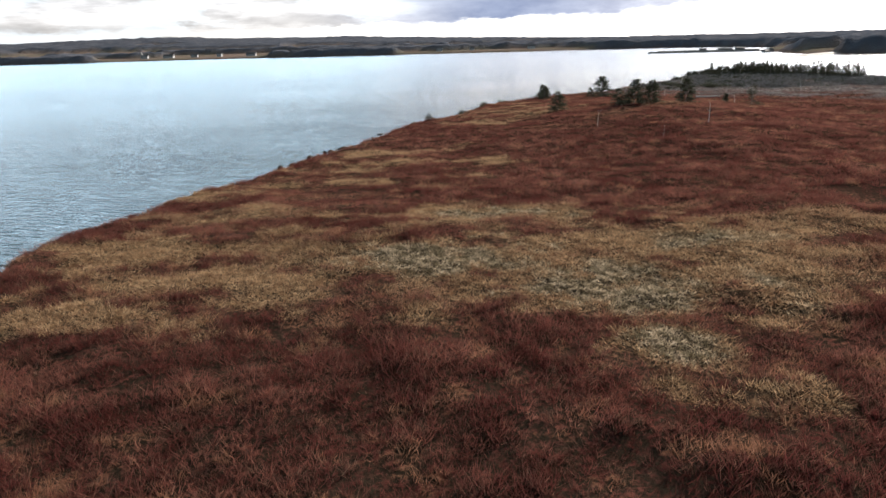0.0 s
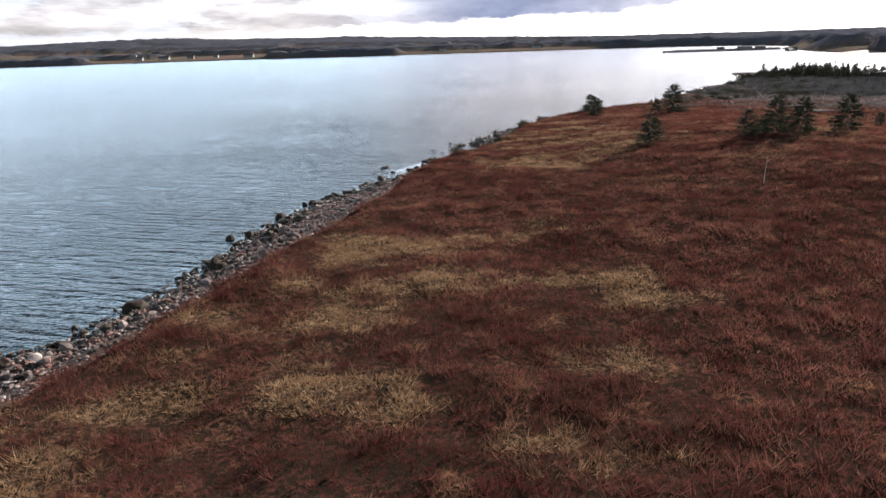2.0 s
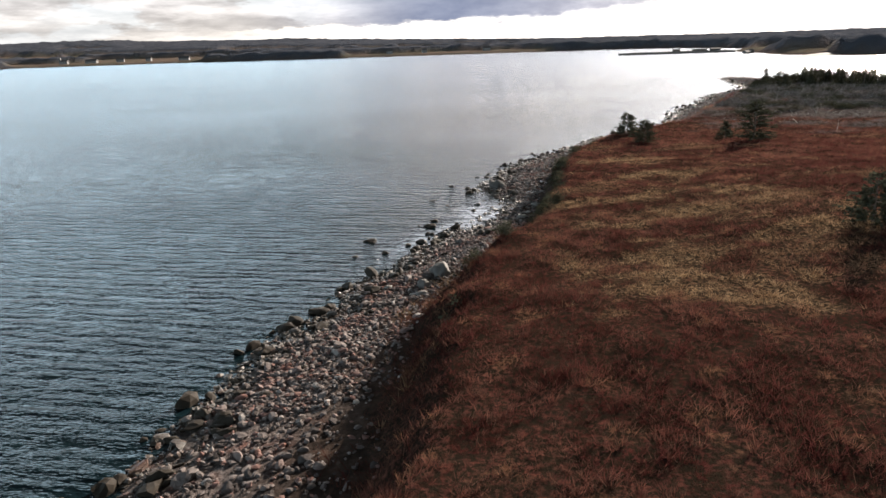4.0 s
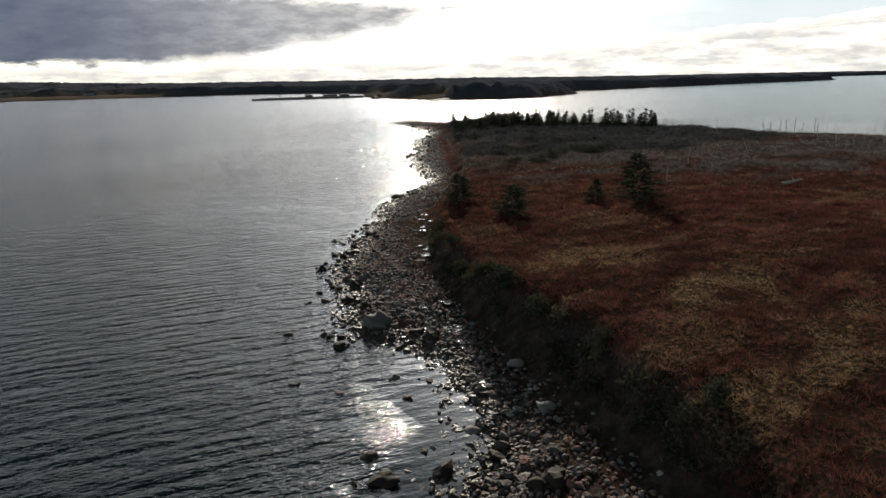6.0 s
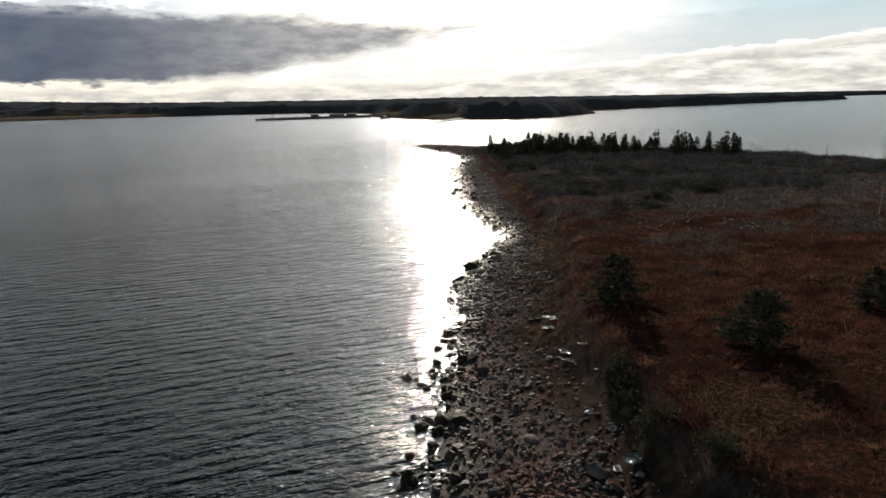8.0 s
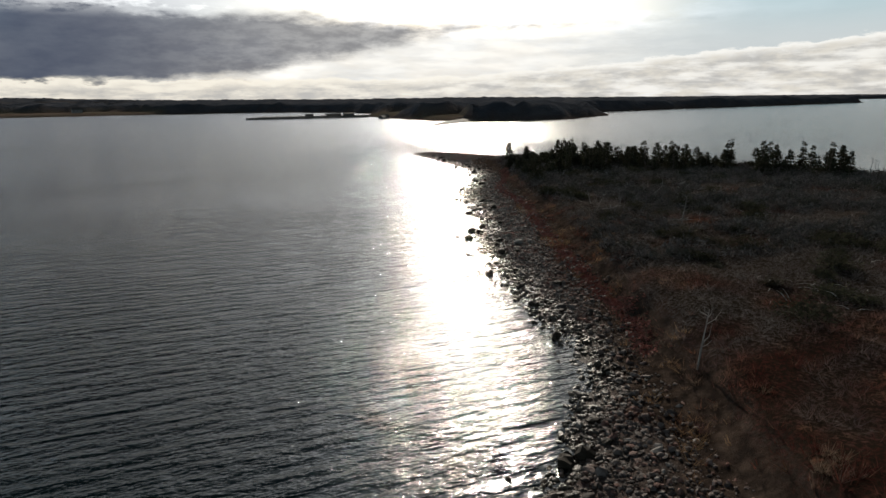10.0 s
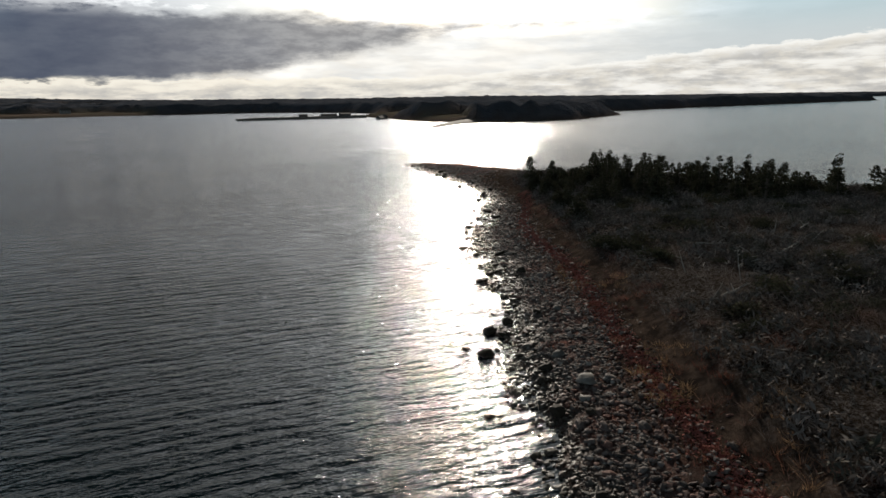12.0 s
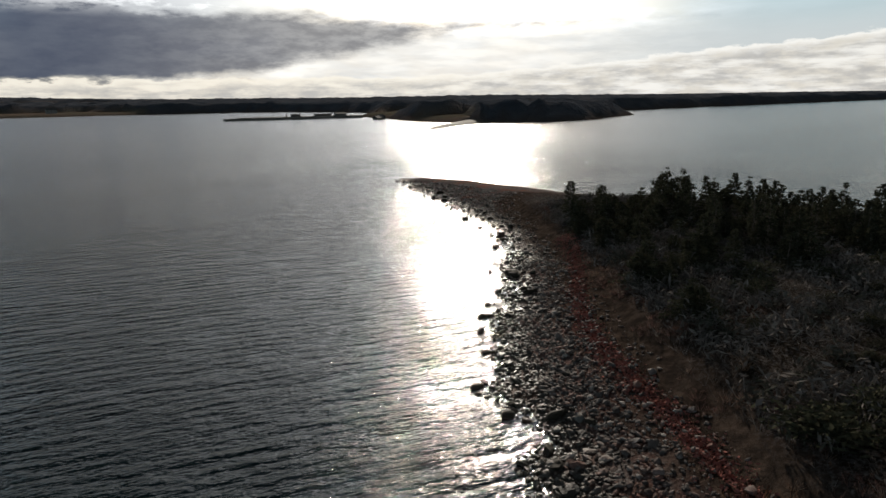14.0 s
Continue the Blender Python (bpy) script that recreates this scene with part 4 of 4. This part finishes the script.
def wood():
    """The spruce wood along the far side of the island, low and wind-clipped towards the beach."""
    r = random.Random(12)
    kinds = [spruce(200 + i, h, w, thin, 0.03, True) for i, (h, w, thin) in enumerate([(4.0, 2.5, 0.15), (3.4, 2.7, 0.05), (4.4, 2.1, 0.4), (2.6, 2.5, 0.1), (4.3, 1.8, 0.6), (2.0, 3.0, 0.0), (1.7, 2.6, 0.05)])]
    labels = ["dark spruce in the wood at the island's end", "bushy dark spruce in the crowded wood", "thin half-bare spruce above the wood",
              "small spruce at the edge of the wood", "dying spruce with bare grey branches", "low spreading spruce in the dense thicket", "low wind-clipped spruce in the dense thicket"]
    spots = [(98.7, 240.4, 1, 0.72), (100.7, 234.4, 0, 1.02), (106.4, 236.0, 2, 0.92), (102.9, 220.0, 0, 0.88), (101.2, 215.0, 2, 1.08), (106.2, 215.0, 0, 0.95), (99.1, 208.2, 2, 1.02)]
    while len(spots) < 235:
        x, y = r.uniform(72, 120), r.uniform(185, 243)
        here = np.array([x]), np.array([y])
        if not inside(*here, WOOD)[0] or signed(*here, BLUFF_LINE)[0] < 1.0:
            continue
        deep = (x - 73) * 0.80 - (y - 215) * 0.60                      # distance in from the beach side
        tall = deep + 3 * float(fbm(*[v / 6 for v in here], 2, 177)[0])
        if y < 212 and r.random() < 0.35:
            continue
        k = r.choices((5, 6, 3), (4, 4, 2))[0] if tall < 9 else r.choices((0, 1, 2, 3, 4, 5), (4, 4, 3, 4, 3, 3))[0]
        spots.append((x, y, k, r.uniform(0.62, 1.0) if y > 212 else r.uniform(0.8, 1.12)))
    used = set()
    for x, y, k, size in spots:
        ob = copy_thing(kinds[k], Matrix()) if k in used else kinds[k]
        used.add(k)
        placed(ob, x, y, r.uniform(0, 360), size, labels[k], "spruce wood")


def dead_tree(seed, height, branches):
    r = random.Random(seed)
    root = new("dead_tree")
    lean = (r.uniform(-0.12, 0.12), r.uniform(-0.12, 0.12))
    axis = [Vector((lean[0] * height * t + 0.03 * math.sin(5 * t), lean[1] * height * t, height * t)) for t in (0, 0.25, 0.5, 0.75, 1)]
    part("trunk", join([tube(axis, [0.05, 0.042, 0.034, 0.024, 0.010])], "trunk", DEADWOOD), root)
    for _ in range(branches):
        i = r.randint(1, 3)
        a, l = r.uniform(0, 6.28), height * r.uniform(0.12, 0.34)
        p = axis[i] + (axis[i + 1] - axis[i]) * r.random()
        m = p + Vector((math.cos(a), math.sin(a), 0.5)) * l * 0.5
        part("branch", join([tube([p, m, m + Vector((math.cos(a + 0.4), math.sin(a + 0.4), 1.0)) * l * 0.5], [0.02, 0.014, 0.005], 4)], "branch", DEADWOOD), root)
    return root


def snags():
    r = random.Random(31)
    kinds = [dead_tree(300 + i, h, b) for i, (h, b) in enumerate([(2.4, 5), (3.2, 4), (1.8, 3), (2.8, 7)])]
    label = ["grey leafless dead tree standing in brush", "tall bleached dead trunk with few branches", "short bleached snag in brush", "forked grey dead tree in brush"]
    spots = [(75.8, 195.1), (82.4, 197.0), (83.8, 199.2), (37.4, 163.9), (94, 204), (44.6, 136.9), (16.9, 71.3), (20.8, 60.9), (27.1, 66.9), (43.3, 99.3), (63.2, 182.3)]
    while len(spots) < 42:
        x, y = r.uniform(52, 122), r.uniform(128, 214)
        if y + 0.9 * (x - 42) > 150 and float(signed(np.array([x]), np.array([y]), BLUFF_LINE)[0]) > 1.5:
            spots.append((x, y))
    while len(spots) < 92:
        x, y = r.uniform(112, 123), r.uniform(120, 205)
        spots.append((x, y))
    for i, (x, y) in enumerate(spots):
        k = r.randrange(4)
        ob = kinds[i] if i < 4 else copy_thing(kinds[k], Matrix())
        k = i if i < 4 else k
        tilt = r.choice([0, 8, 25, 50, 68]) if i not in (3, 5, 6, 7, 8) and i < 42 else r.choice([2, 4, 7])
        size = r.uniform(0.55, 1.1) if i < 42 else r.uniform(0.6, 1.25)
        size = 0.4 if i == 7 else size
        ob.matrix_basis = pose(x, y, zat(x, y) - 0.1, tilt, 0, r.uniform(0, 360)) @ Matrix.Diagonal((size, size, size, 1))
        tagged(ob, label[k], "dead tree", "dead trees")


def bush(seed, wide, tall):
    """A round dense shrub: stems and many small leaves."""
    r = random.Random(seed)
    root = new("shrub")
    stems, leaves = [], []
    for _ in range(26):
        a, e = r.uniform(0, 6.28), r.uniform(0.25, 1.5)
        tip = Vector((math.cos(a) * math.cos(e) * wide * 0.5, math.sin(a) * math.cos(e) * wide * 0.5, math.sin(e) * tall)) * r.uniform(0.75, 1.08)
        stems.append(tube([(0, 0, -0.1), tip * 0.5 + Vector((0, 0, 0.08)), tip], [0.02, 0.013, 0.004], 3))
        for _ in range(30):
            q = tip * r.uniform(0.4, 1.05) + Vector((r.gauss(0, 0.11), r.gauss(0, 0.11), r.gauss(0, 0.09))) * wide
            d = Vector((r.gauss(0, 1), r.gauss(0, 1), r.gauss(0, 1))).normalized() * r.uniform(0.06, 0.12)
            w = d.orthogonal().normalized() * d.length * 0.4
            leaves.append(([tuple(q - d), tuple(q + w), tuple(q + d), tuple(q - w)], [(0, 1, 2, 3)]))
    part("branchwork", join(stems, "branchwork", BARK), root)
    part("foliage", join(leaves, "foliage", NEEDLE, False), root)
    return root


def bushes():
    r = random.Random(41)
    kinds = [bush(400, 2.2, 1.2), bush(401, 1.7, 0.9)]
    spots = [(8.3, 126.6, 0.9), (6.6, 120.6, 1.15), (5.6, 116.9, 0.8), (4.4, 111.9, 0.75), (2.6, 105.4, 0.8), (-2.4, 97.6, 0.7), (10.4, 130.6, 0.7), (7.3, 123.4, 0.7)]
    while len(spots) < 120:
        x, y = r.uniform(42, 100), r.uniform(160, 236)
        d = float(signed(np.array([x]), np.array([y]), BLUFF_LINE)[0])
        if 1.0 < d < 26:
            spots.append((x, y, r.uniform(0.5, 1.5)))
    for i, (x, y, s) in enumerate(spots):
        ob = kinds[i] if i < 2 else copy_thing(kinds[r.randrange(2)], Matrix())
        ob.matrix_basis = pose(x, y, zat(x, y) - 0.05, 0, 0, r.uniform(0, 360)) @ Matrix.Diagonal((s, s, s, 1) if i < 8 else (1.35 * s, 1.2 * s, 0.6 * s, 1))
        tagged(ob, "dense dark shrub on the edge of the bank" if i < 8 else "dark rounded shrub in low brush", "shrub", "shrubs")


def bank_scrub():
    """Low dark crowberry and juniper hanging over the edge and face of the bank, added to deepen its shade."""
    n = 9000
    p = np.column_stack([rng.uniform(-10, 16, n), rng.uniform(86, 138, n)])
    d = signed(p[:, 0], p[:, 1], BLUFF_LINE)
    lump = fbm(p[:, 0] / 2.2, p[:, 1] / 2.2, 2, 171) + np.interp(p[:, 1], [86, 101, 106], [-1.0, -0.55, 0.15])
    p = p[(d < 0.7) & (d > -0.45) & (lump > rng.uniform(-0.5, 0.4, n))]
    z, _, _ = lie(p[:, 0], p[:, 1])
    scrub("bank_scrub", p, z, 46, 0.25, 0.75, 0.42, 0.055, "low dark evergreen scrub hanging over the eroded bank")


def wood_scrub():
    """Tangled dark undergrowth that spreads from the wood into the brush."""
    n = 26000
    p = np.column_stack([rng.uniform(40, 122, n), rng.uniform(158, 246, n)])
    d = signed(p[:, 0], p[:, 1], BLUFF_LINE)
    near = signed(p[:, 0], p[:, 1], WOOD)
    lump = fbm(p[:, 0] / 5, p[:, 1] / 3.5, 3, 181) + np.interp(near, [-46, -26, -12, -3, 2], [0.05, 0.0, 0.1, 0.5, 0.9])
    p = p[(d > 0.2) & (lump > rng.uniform(-0.2, 0.4, n)) & (near > -46)]
    z, _, _ = lie(p[:, 0], p[:, 1])
    scrub("wood_scrub", p, z, 20, 0.28, 0.95, 0.62, 0.12, "grey-brown tangled undergrowth at the edge of the spruce wood", BRUSH, 0.26)


def make_brush_material():
    m, n, out, geo = material("leafless_brush")
    c = n.mix(geo.outputs["Random Per Island"], (0.075, 0.066, 0.063), (0.215, 0.188, 0.175))
    c = n.mix(n.ramp01(n.noise(geo.outputs["Position"], 0.45, 4, 0.6), 0.45, 0.65), c, (0.055, 0.056, 0.044))
    principled(n, out, c, 0.9, spec=0.0)
    return m


BRUSH = make_brush_material()


def scrub(name, p, z, per, low, tall, wide, leaf, label, mat=NEEDLE, thin=0.55):
    m = len(p) * per
    q = np.repeat(np.column_stack([p, z]), per, 0)
    high = np.repeat(rng.uniform(low, tall, len(p)), per)
    v = rng.normal(0, 1, (m, 3))
    v /= np.linalg.norm(v, axis=1)[:, None]
    v[:, 2] = np.abs(v[:, 2])
    q += v * np.column_stack([wide + 0 * high, wide + 0 * high, high]) * rng.uniform(0.5, 1.1, m)[:, None]
    a, b = rng.normal(0, leaf, (m, 3)), rng.normal(0, thin * leaf, (m, 3))
    co = np.stack([q - a, q + b, q + a, q - b], 1).reshape(-1, 3)
    me = mesh_of(name, co, np.arange(m * 4).reshape(-1, 4), mat)
    tagged(new(name, me), label, "scrub", kind="stuff")


bank_scrub()
wood_scrub()
lone_trees()
wood()
snags()
bushes()


# ---------------------------------------------------------------- driftwood, weed
def driftwood():
    for x, y, turn, length, label in ((49.3, 125.8, 2, 4.8, "long bleached driftwood log lying in brush"),
                                     (76.0, 199.9, -40, 3.0, "thin bleached fallen trunk lying in dark brush"), (87.0, 198.3, 15, 2.4, "thin bleached fallen trunk lying in dark brush"),
                                     (65.0, 191.6, 6, 3.9, "long bleached pole lying over dark brush"), (63.4, 182.4, -35, 2.2, "thin bleached fallen trunk lying in dark brush")):
        r = random.Random(int(x * 10))
        root = new("driftwood_log")
        body = [(-length / 2 + length * t / 5, 0.06 * math.sin(3 * t), 0.12 + 0.03 * math.sin(2 * t)) for t in range(6)]
        part("trunk", join([tube(body, [length * k for k in (0.035, 0.033, 0.031, 0.027, 0.021, 0.012)] if length > 4 else [0.06, 0.055, 0.05, 0.045, 0.035, 0.02], 8)], "trunk", DEADWOOD), root)
        for k in (2, 3):
            p = Vector(body[k])
            part("branch_stub", join([tube([p, p + Vector((0.25, r.choice((-1, 1)) * 0.35, 0.35))], [0.05, 0.02], 5)], "branch_stub", DEADWOOD), root)
        root.matrix_basis = pose(x, y, zat(x, y) + (0.30 if length > 4 else 0.2), 0, 0, turn)
        tagged(root, label, "driftwood")


driftwood()


def dead_twigs():
    """Bleached twigs and fallen branches caught in the brush."""
    r = random.Random(63)
    pieces = []
    while len(pieces) < 420:
        x, y = r.uniform(38, 116), r.uniform(140, 226)
        d = float(signed(np.array([x]), np.array([y]), BLUFF_LINE)[0])
        if d < 1.5 or y + 0.9 * (x - 42) < 150 or float(vnoise(np.array([x / 7]), np.array([y / 5]), 191)[0]) < r.uniform(-0.2, 0.6):
            continue
        a, l, up = r.uniform(0, 6.28), r.uniform(0.25, 1.1), r.uniform(-0.1, 0.7)
        p = Vector((x, y, zat(x, y) + r.uniform(0.1, 0.4)))
        v = Vector((math.cos(a), math.sin(a), up)) * l
        pieces.append(tube([p, p + v * 0.5 + Vector((0, 0, 0.08)), p + v], [0.022, 0.018, 0.006], 4))
    me = join(pieces, "dead_twigs", BLEACHED)
    tagged(new("dead_twigs", me), "bleached dead twigs scattered through dark brush", "twigs", kind="stuff")


BLEACHED = make_bark_material("bleached_twigs", (0.17, 0.16, 0.15), (0.36, 0.34, 0.32))
dead_twigs()


def rock_pools():
    """Rain and tide water standing between the stones at the head of the beach."""
    r = random.Random(52)
    spots = [(5.6, 125.2), (4.1, 122.0), (2.6, 122.5), (2.8, 119.5), (1.7, 120.4), (0.5, 117.8), (0.2, 116.0), (-0.9, 114.7), (18.3, 145.1), (16.4, 142.3), (15.2, 140.4), (11.9, 136.5), (9.8, 133.5)]
    spots = [(x + r.gauss(0, 0.55), y + r.gauss(0, 0.6), r.uniform(0.3, 0.85)) for x, y in spots for _ in range(3)]
    for x, y, size in spots:
        m = 26
        ph = [r.uniform(0, 6.28) for _ in range(3)]
        ring = []
        for k in range(m):
            a = 2 * math.pi * k / m
            rad = 0.62 * size * (1 + 0.3 * math.sin(2 * a + ph[0]) + 0.25 * math.sin(3 * a + ph[1]) + 0.2 * math.sin(7 * a + ph[2]))
            ring.append((rad * math.cos(a) * 0.75, rad * math.sin(a) * 1.2, 0.0))
        me = bpy.data.meshes.new("rock_pool")
        me.from_pydata(ring, [], [tuple(range(m))])
        me.materials.append(SEA)
        ob = new("rock_pool", me)
        ob.matrix_basis = pose(x, y, zat(x, y) + 0.045, 0, 0, 20)
        tagged(ob, "shallow pool of still water between beach stones", "rock pool", "rock pools")


rock_pools()


def wrack():
    n = 16000
    t = rng.uniform(0, len(WRACK_LINE) - 1.001, n)
    i = t.astype(int)
    p = WRACK_LINE[i] + (WRACK_LINE[i + 1] - WRACK_LINE[i]) * (t - i)[:, None] + rng.normal(0, 0.36, (n, 2))
    z, _, db = lie(p[:, 0], p[:, 1])
    d, w = rng.normal(0, 0.055, (n, 3)), rng.normal(0, 0.03, (n, 3))
    d[:, 2] *= 0.3
    q = np.column_stack([p, z + 0.05])
    co = np.stack([q - d, q + w, q + d, q - w], 1).reshape(-1, 3)
    me = mesh_of("sea_weed", co, np.arange(n * 4).reshape(-1, 4), WEED)
    tagged(new("sea_weed", me), "strip of dried red sea weed cast up the beach", "sea weed", kind="stuff")


wrack()


# ---------------------------------------------------------------- far shore buildings and wharf
def box(x0, x1, y0, y1, z0, z1):
    co = [(x, y, z) for z in (z0, z1) for x, y in ((x0, y0), (x1, y0), (x1, y1), (x0, y1))]
    return co, [(3, 2, 1, 0), (4, 5, 6, 7), (0, 1, 5, 4), (1, 2, 6, 5), (2, 3, 7, 6), (3, 0, 4, 7)]


def gable(l, w, z0, z1, over=0.5):
    a, b = l / 2 + over, w / 2 + over
    co = [(-a, -b, z0), (a, -b, z0), (a, b, z0), (-a, b, z0), (-a, 0, z1), (a, 0, z1)]
    return co, [(0, 1, 5, 4), (2, 3, 4, 5), (0, 4, 3), (1, 2, 5), (3, 2, 1, 0)]


def house(x, y, l, w, h, turn, spire=0.0, label="white clapboard farmhouse with a dark roof on the far shore"):
    g, _, _, _ = far_height(np.array([float(x)]), np.array([float(y)]))
    root = new("house")
    part("wall", join([box(-l / 2, l / 2, -w / 2, w / 2, -1.5, h)], "wall", WHITE_WALL, False), root)
    part("roof", join([gable(l, w, h, h + w * 0.42)], "roof", ROOF_DARK, False), root)
    for k in range(3):
        part("window", join([box(-l / 3 + k * l / 3 - 0.5, -l / 3 + k * l / 3 + 0.5, -w / 2 - 0.06, -w / 2 + 0.05, h * 0.45, h * 0.45 + 1.4)], "window", ROOF_DARK, False), root)
    if spire:
        part("tower", join([box(-l / 2 - 3, -l / 2 + 0.5, -1.8, 1.8, -1.5, spire * 0.62)], "tower", WHITE_WALL, False), root)
        part("spire", join([([(-l / 2 - 3.2, -2, spire * 0.62), (-l / 2 + 0.7, -2, spire * 0.62), (-l / 2 + 0.7, 2, spire * 0.62), (-l / 2 - 3.2, 2, spire * 0.62), (-l / 2 - 1.2, 0, spire)],
                             [(0, 1, 4), (1, 2, 4), (2, 3, 4), (3, 0, 4)])], "spire", WHITE_WALL, False), root)
    root.matrix_basis = pose(x, y, float(g[0]), 0, 0, turn) @ Matrix.Diagonal((0.75, 0.75, 0.75, 1))
    tagged(root, label, "house", "far shore buildings")


for x, y, l, w, h, turn in ((-672, 1085, 11, 8, 5, 20), (-640, 1078, 14, 9, 6, 10), (-628, 1096, 9, 7, 4, 40), (-470, 1108, 22, 10, 4, 0), (-430, 1115, 14, 9, 4, 10), (-386, 1110, 10, 8, 5, 0),
                            (-240, 1085, 12, 8, 5, 5), (-205, 1090, 14, 9, 6, 0), (-118, 1060, 12, 9, 5, 0), (-20, 1035, 12, 9, 5, 0), (30, 1030, 9, 8, 5, 0), (120, 1030, 14, 9, 5, 0),
                            (-330, 1100, 20, 10, 4, 0), (264, 572, 7, 5, 3, 30), (270, 578, 8, 5, 3, 20)):
    house(x, y, l, w, h, turn)
house(-505, 1098, 13, 8, 5, 0, 15, "white church with a pointed spire on the far shore")


def wharf():
    root = new("wharf")
    a, b = Vector((197, 647, 0)), Vector((284, 632, 0))
    d = b - a
    L = d.length
    part("deck", join([box(0, L, -4, 4, 0.6, 1.9)], "deck", CONCRETE, False), root)
    part("rock_armour", join([box(-6, L, -7, -3.9, -3, 1.6), box(-9, 0.1, -5, 5, -3, 1.4)], "rock_armour", GREY_STONE, False), root)
    for k in range(9):
        part("pile", join([tube([(4 + k * 9.5, -4.2, -3), (4 + k * 9.5, -4.2, 3.0)], [0.35, 0.3], 6)], "pile", BARK), root)
    root.matrix_basis = pose(a.x, a.y, 0, 0, 0, math.degrees(math.atan2(d.y, d.x)))
    tagged(root, "low concrete wharf with armour stone reaching into the bay", "wharf")
    for s, l, w, h in ((40, 6, 4, 1.0), (60, 12, 4, 0.9), (73, 8, 5, 1.3)):
        shed = new("shed")
        part("wall", join([box(-l / 2, l / 2, -w / 2, w / 2, 0, h)], "wall", ROOF_DARK, False), shed)
        part("roof", join([gable(l, w, h, h + 0.8, 0.3)], "roof", ROOF_DARK, False), shed)
        p = a + d * (s / L)
        shed.matrix_basis = pose(p.x, p.y, 1.9, 0, 0, math.degrees(math.atan2(d.y, d.x)))
        tagged(shed, "dark weathered fishing shed on the wharf", "shed", "wharf sheds")


wharf()


def sand_bar():
    ts = np.linspace(0, 1, 40)
    a, b = np.array([206.0, 427.0]), np.array([278.0, 480.0])
    d = (b - a) / np.linalg.norm(b - a)
    nrm = np.array([-d[1], d[0]])
    us = np.linspace(-1, 1, 9)
    t, u = [v.ravel() for v in np.meshgrid(ts, us)]
    half = 2.5 + 9 * t**1.2
    p = a + (b - a) * t[:, None] + nrm * (half * u + 4 * np.sin(3 * t))[:, None]
    z = (1 - u**2) * (0.5 + 1.6 * t) * np.minimum(1, t * 8 + 0.25) - 0.25
    me = mesh_of("sand_bar", np.column_stack([p, z]), grid_faces(40, 9), plain("dark_wet_gravel", (0.045, 0.038, 0.033), 0.85, 0.4, 0.5, 0.1), True)
    tagged(new("sand_bar", me), "low gravel bar running out from the far point", "sand bar", kind="structure")


sand_bar()

# ---------------------------------------------------------------- loose stones, last
stone_field("beach_stones", 640000, 1, 0.05, 0.16, "countless wet grey and brown beach stones")
stone_field("beach_stones", 42000, 2, 0.10, 0.26, "larger rounded stones along the tide line")

stone_field("beach_stones", 200000, 1, 0.07, 0.15, "rubble of dark stones covering the beach below the bank", y0=84, y1=136)
stone_field("beach_stones", 380000, 1, 0.045, 0.16, "rubble of grey and red-brown stones above the tide line", y0=150, y1=236)
stone_field("tide_line_stones", 40000, 2, 0.12, 0.40, "black weed-covered stones in the shallows", WEED_STONE, True)


def single_stones():
    shapes = [rock_mesh(60 + s, 2) for s in range(6)]
    r = random.Random(77)
    p, z, dw = beach_points(60000, -20, 70, 84, 216, -3.0)
    near = np.nonzero(((p[:, 1] < 138) | (p[:, 1] > 170)) & (dw < 6))[0]
    for i in rng.choice(near, 290, replace=False):
        size = r.uniform(0.12, 0.28)
        ob = new("stone", r.choice(shapes))
        ob.parent = ISLAND
        ob.matrix_basis = pose(p[i, 0], p[i, 1], max(z[i], -0.2) + 0.15 * size, r.uniform(-15, 15), r.uniform(-15, 15), r.uniform(0, 360)) @ Matrix.Diagonal((size, size * r.uniform(0.8, 1.2), size, 1))


single_stones()
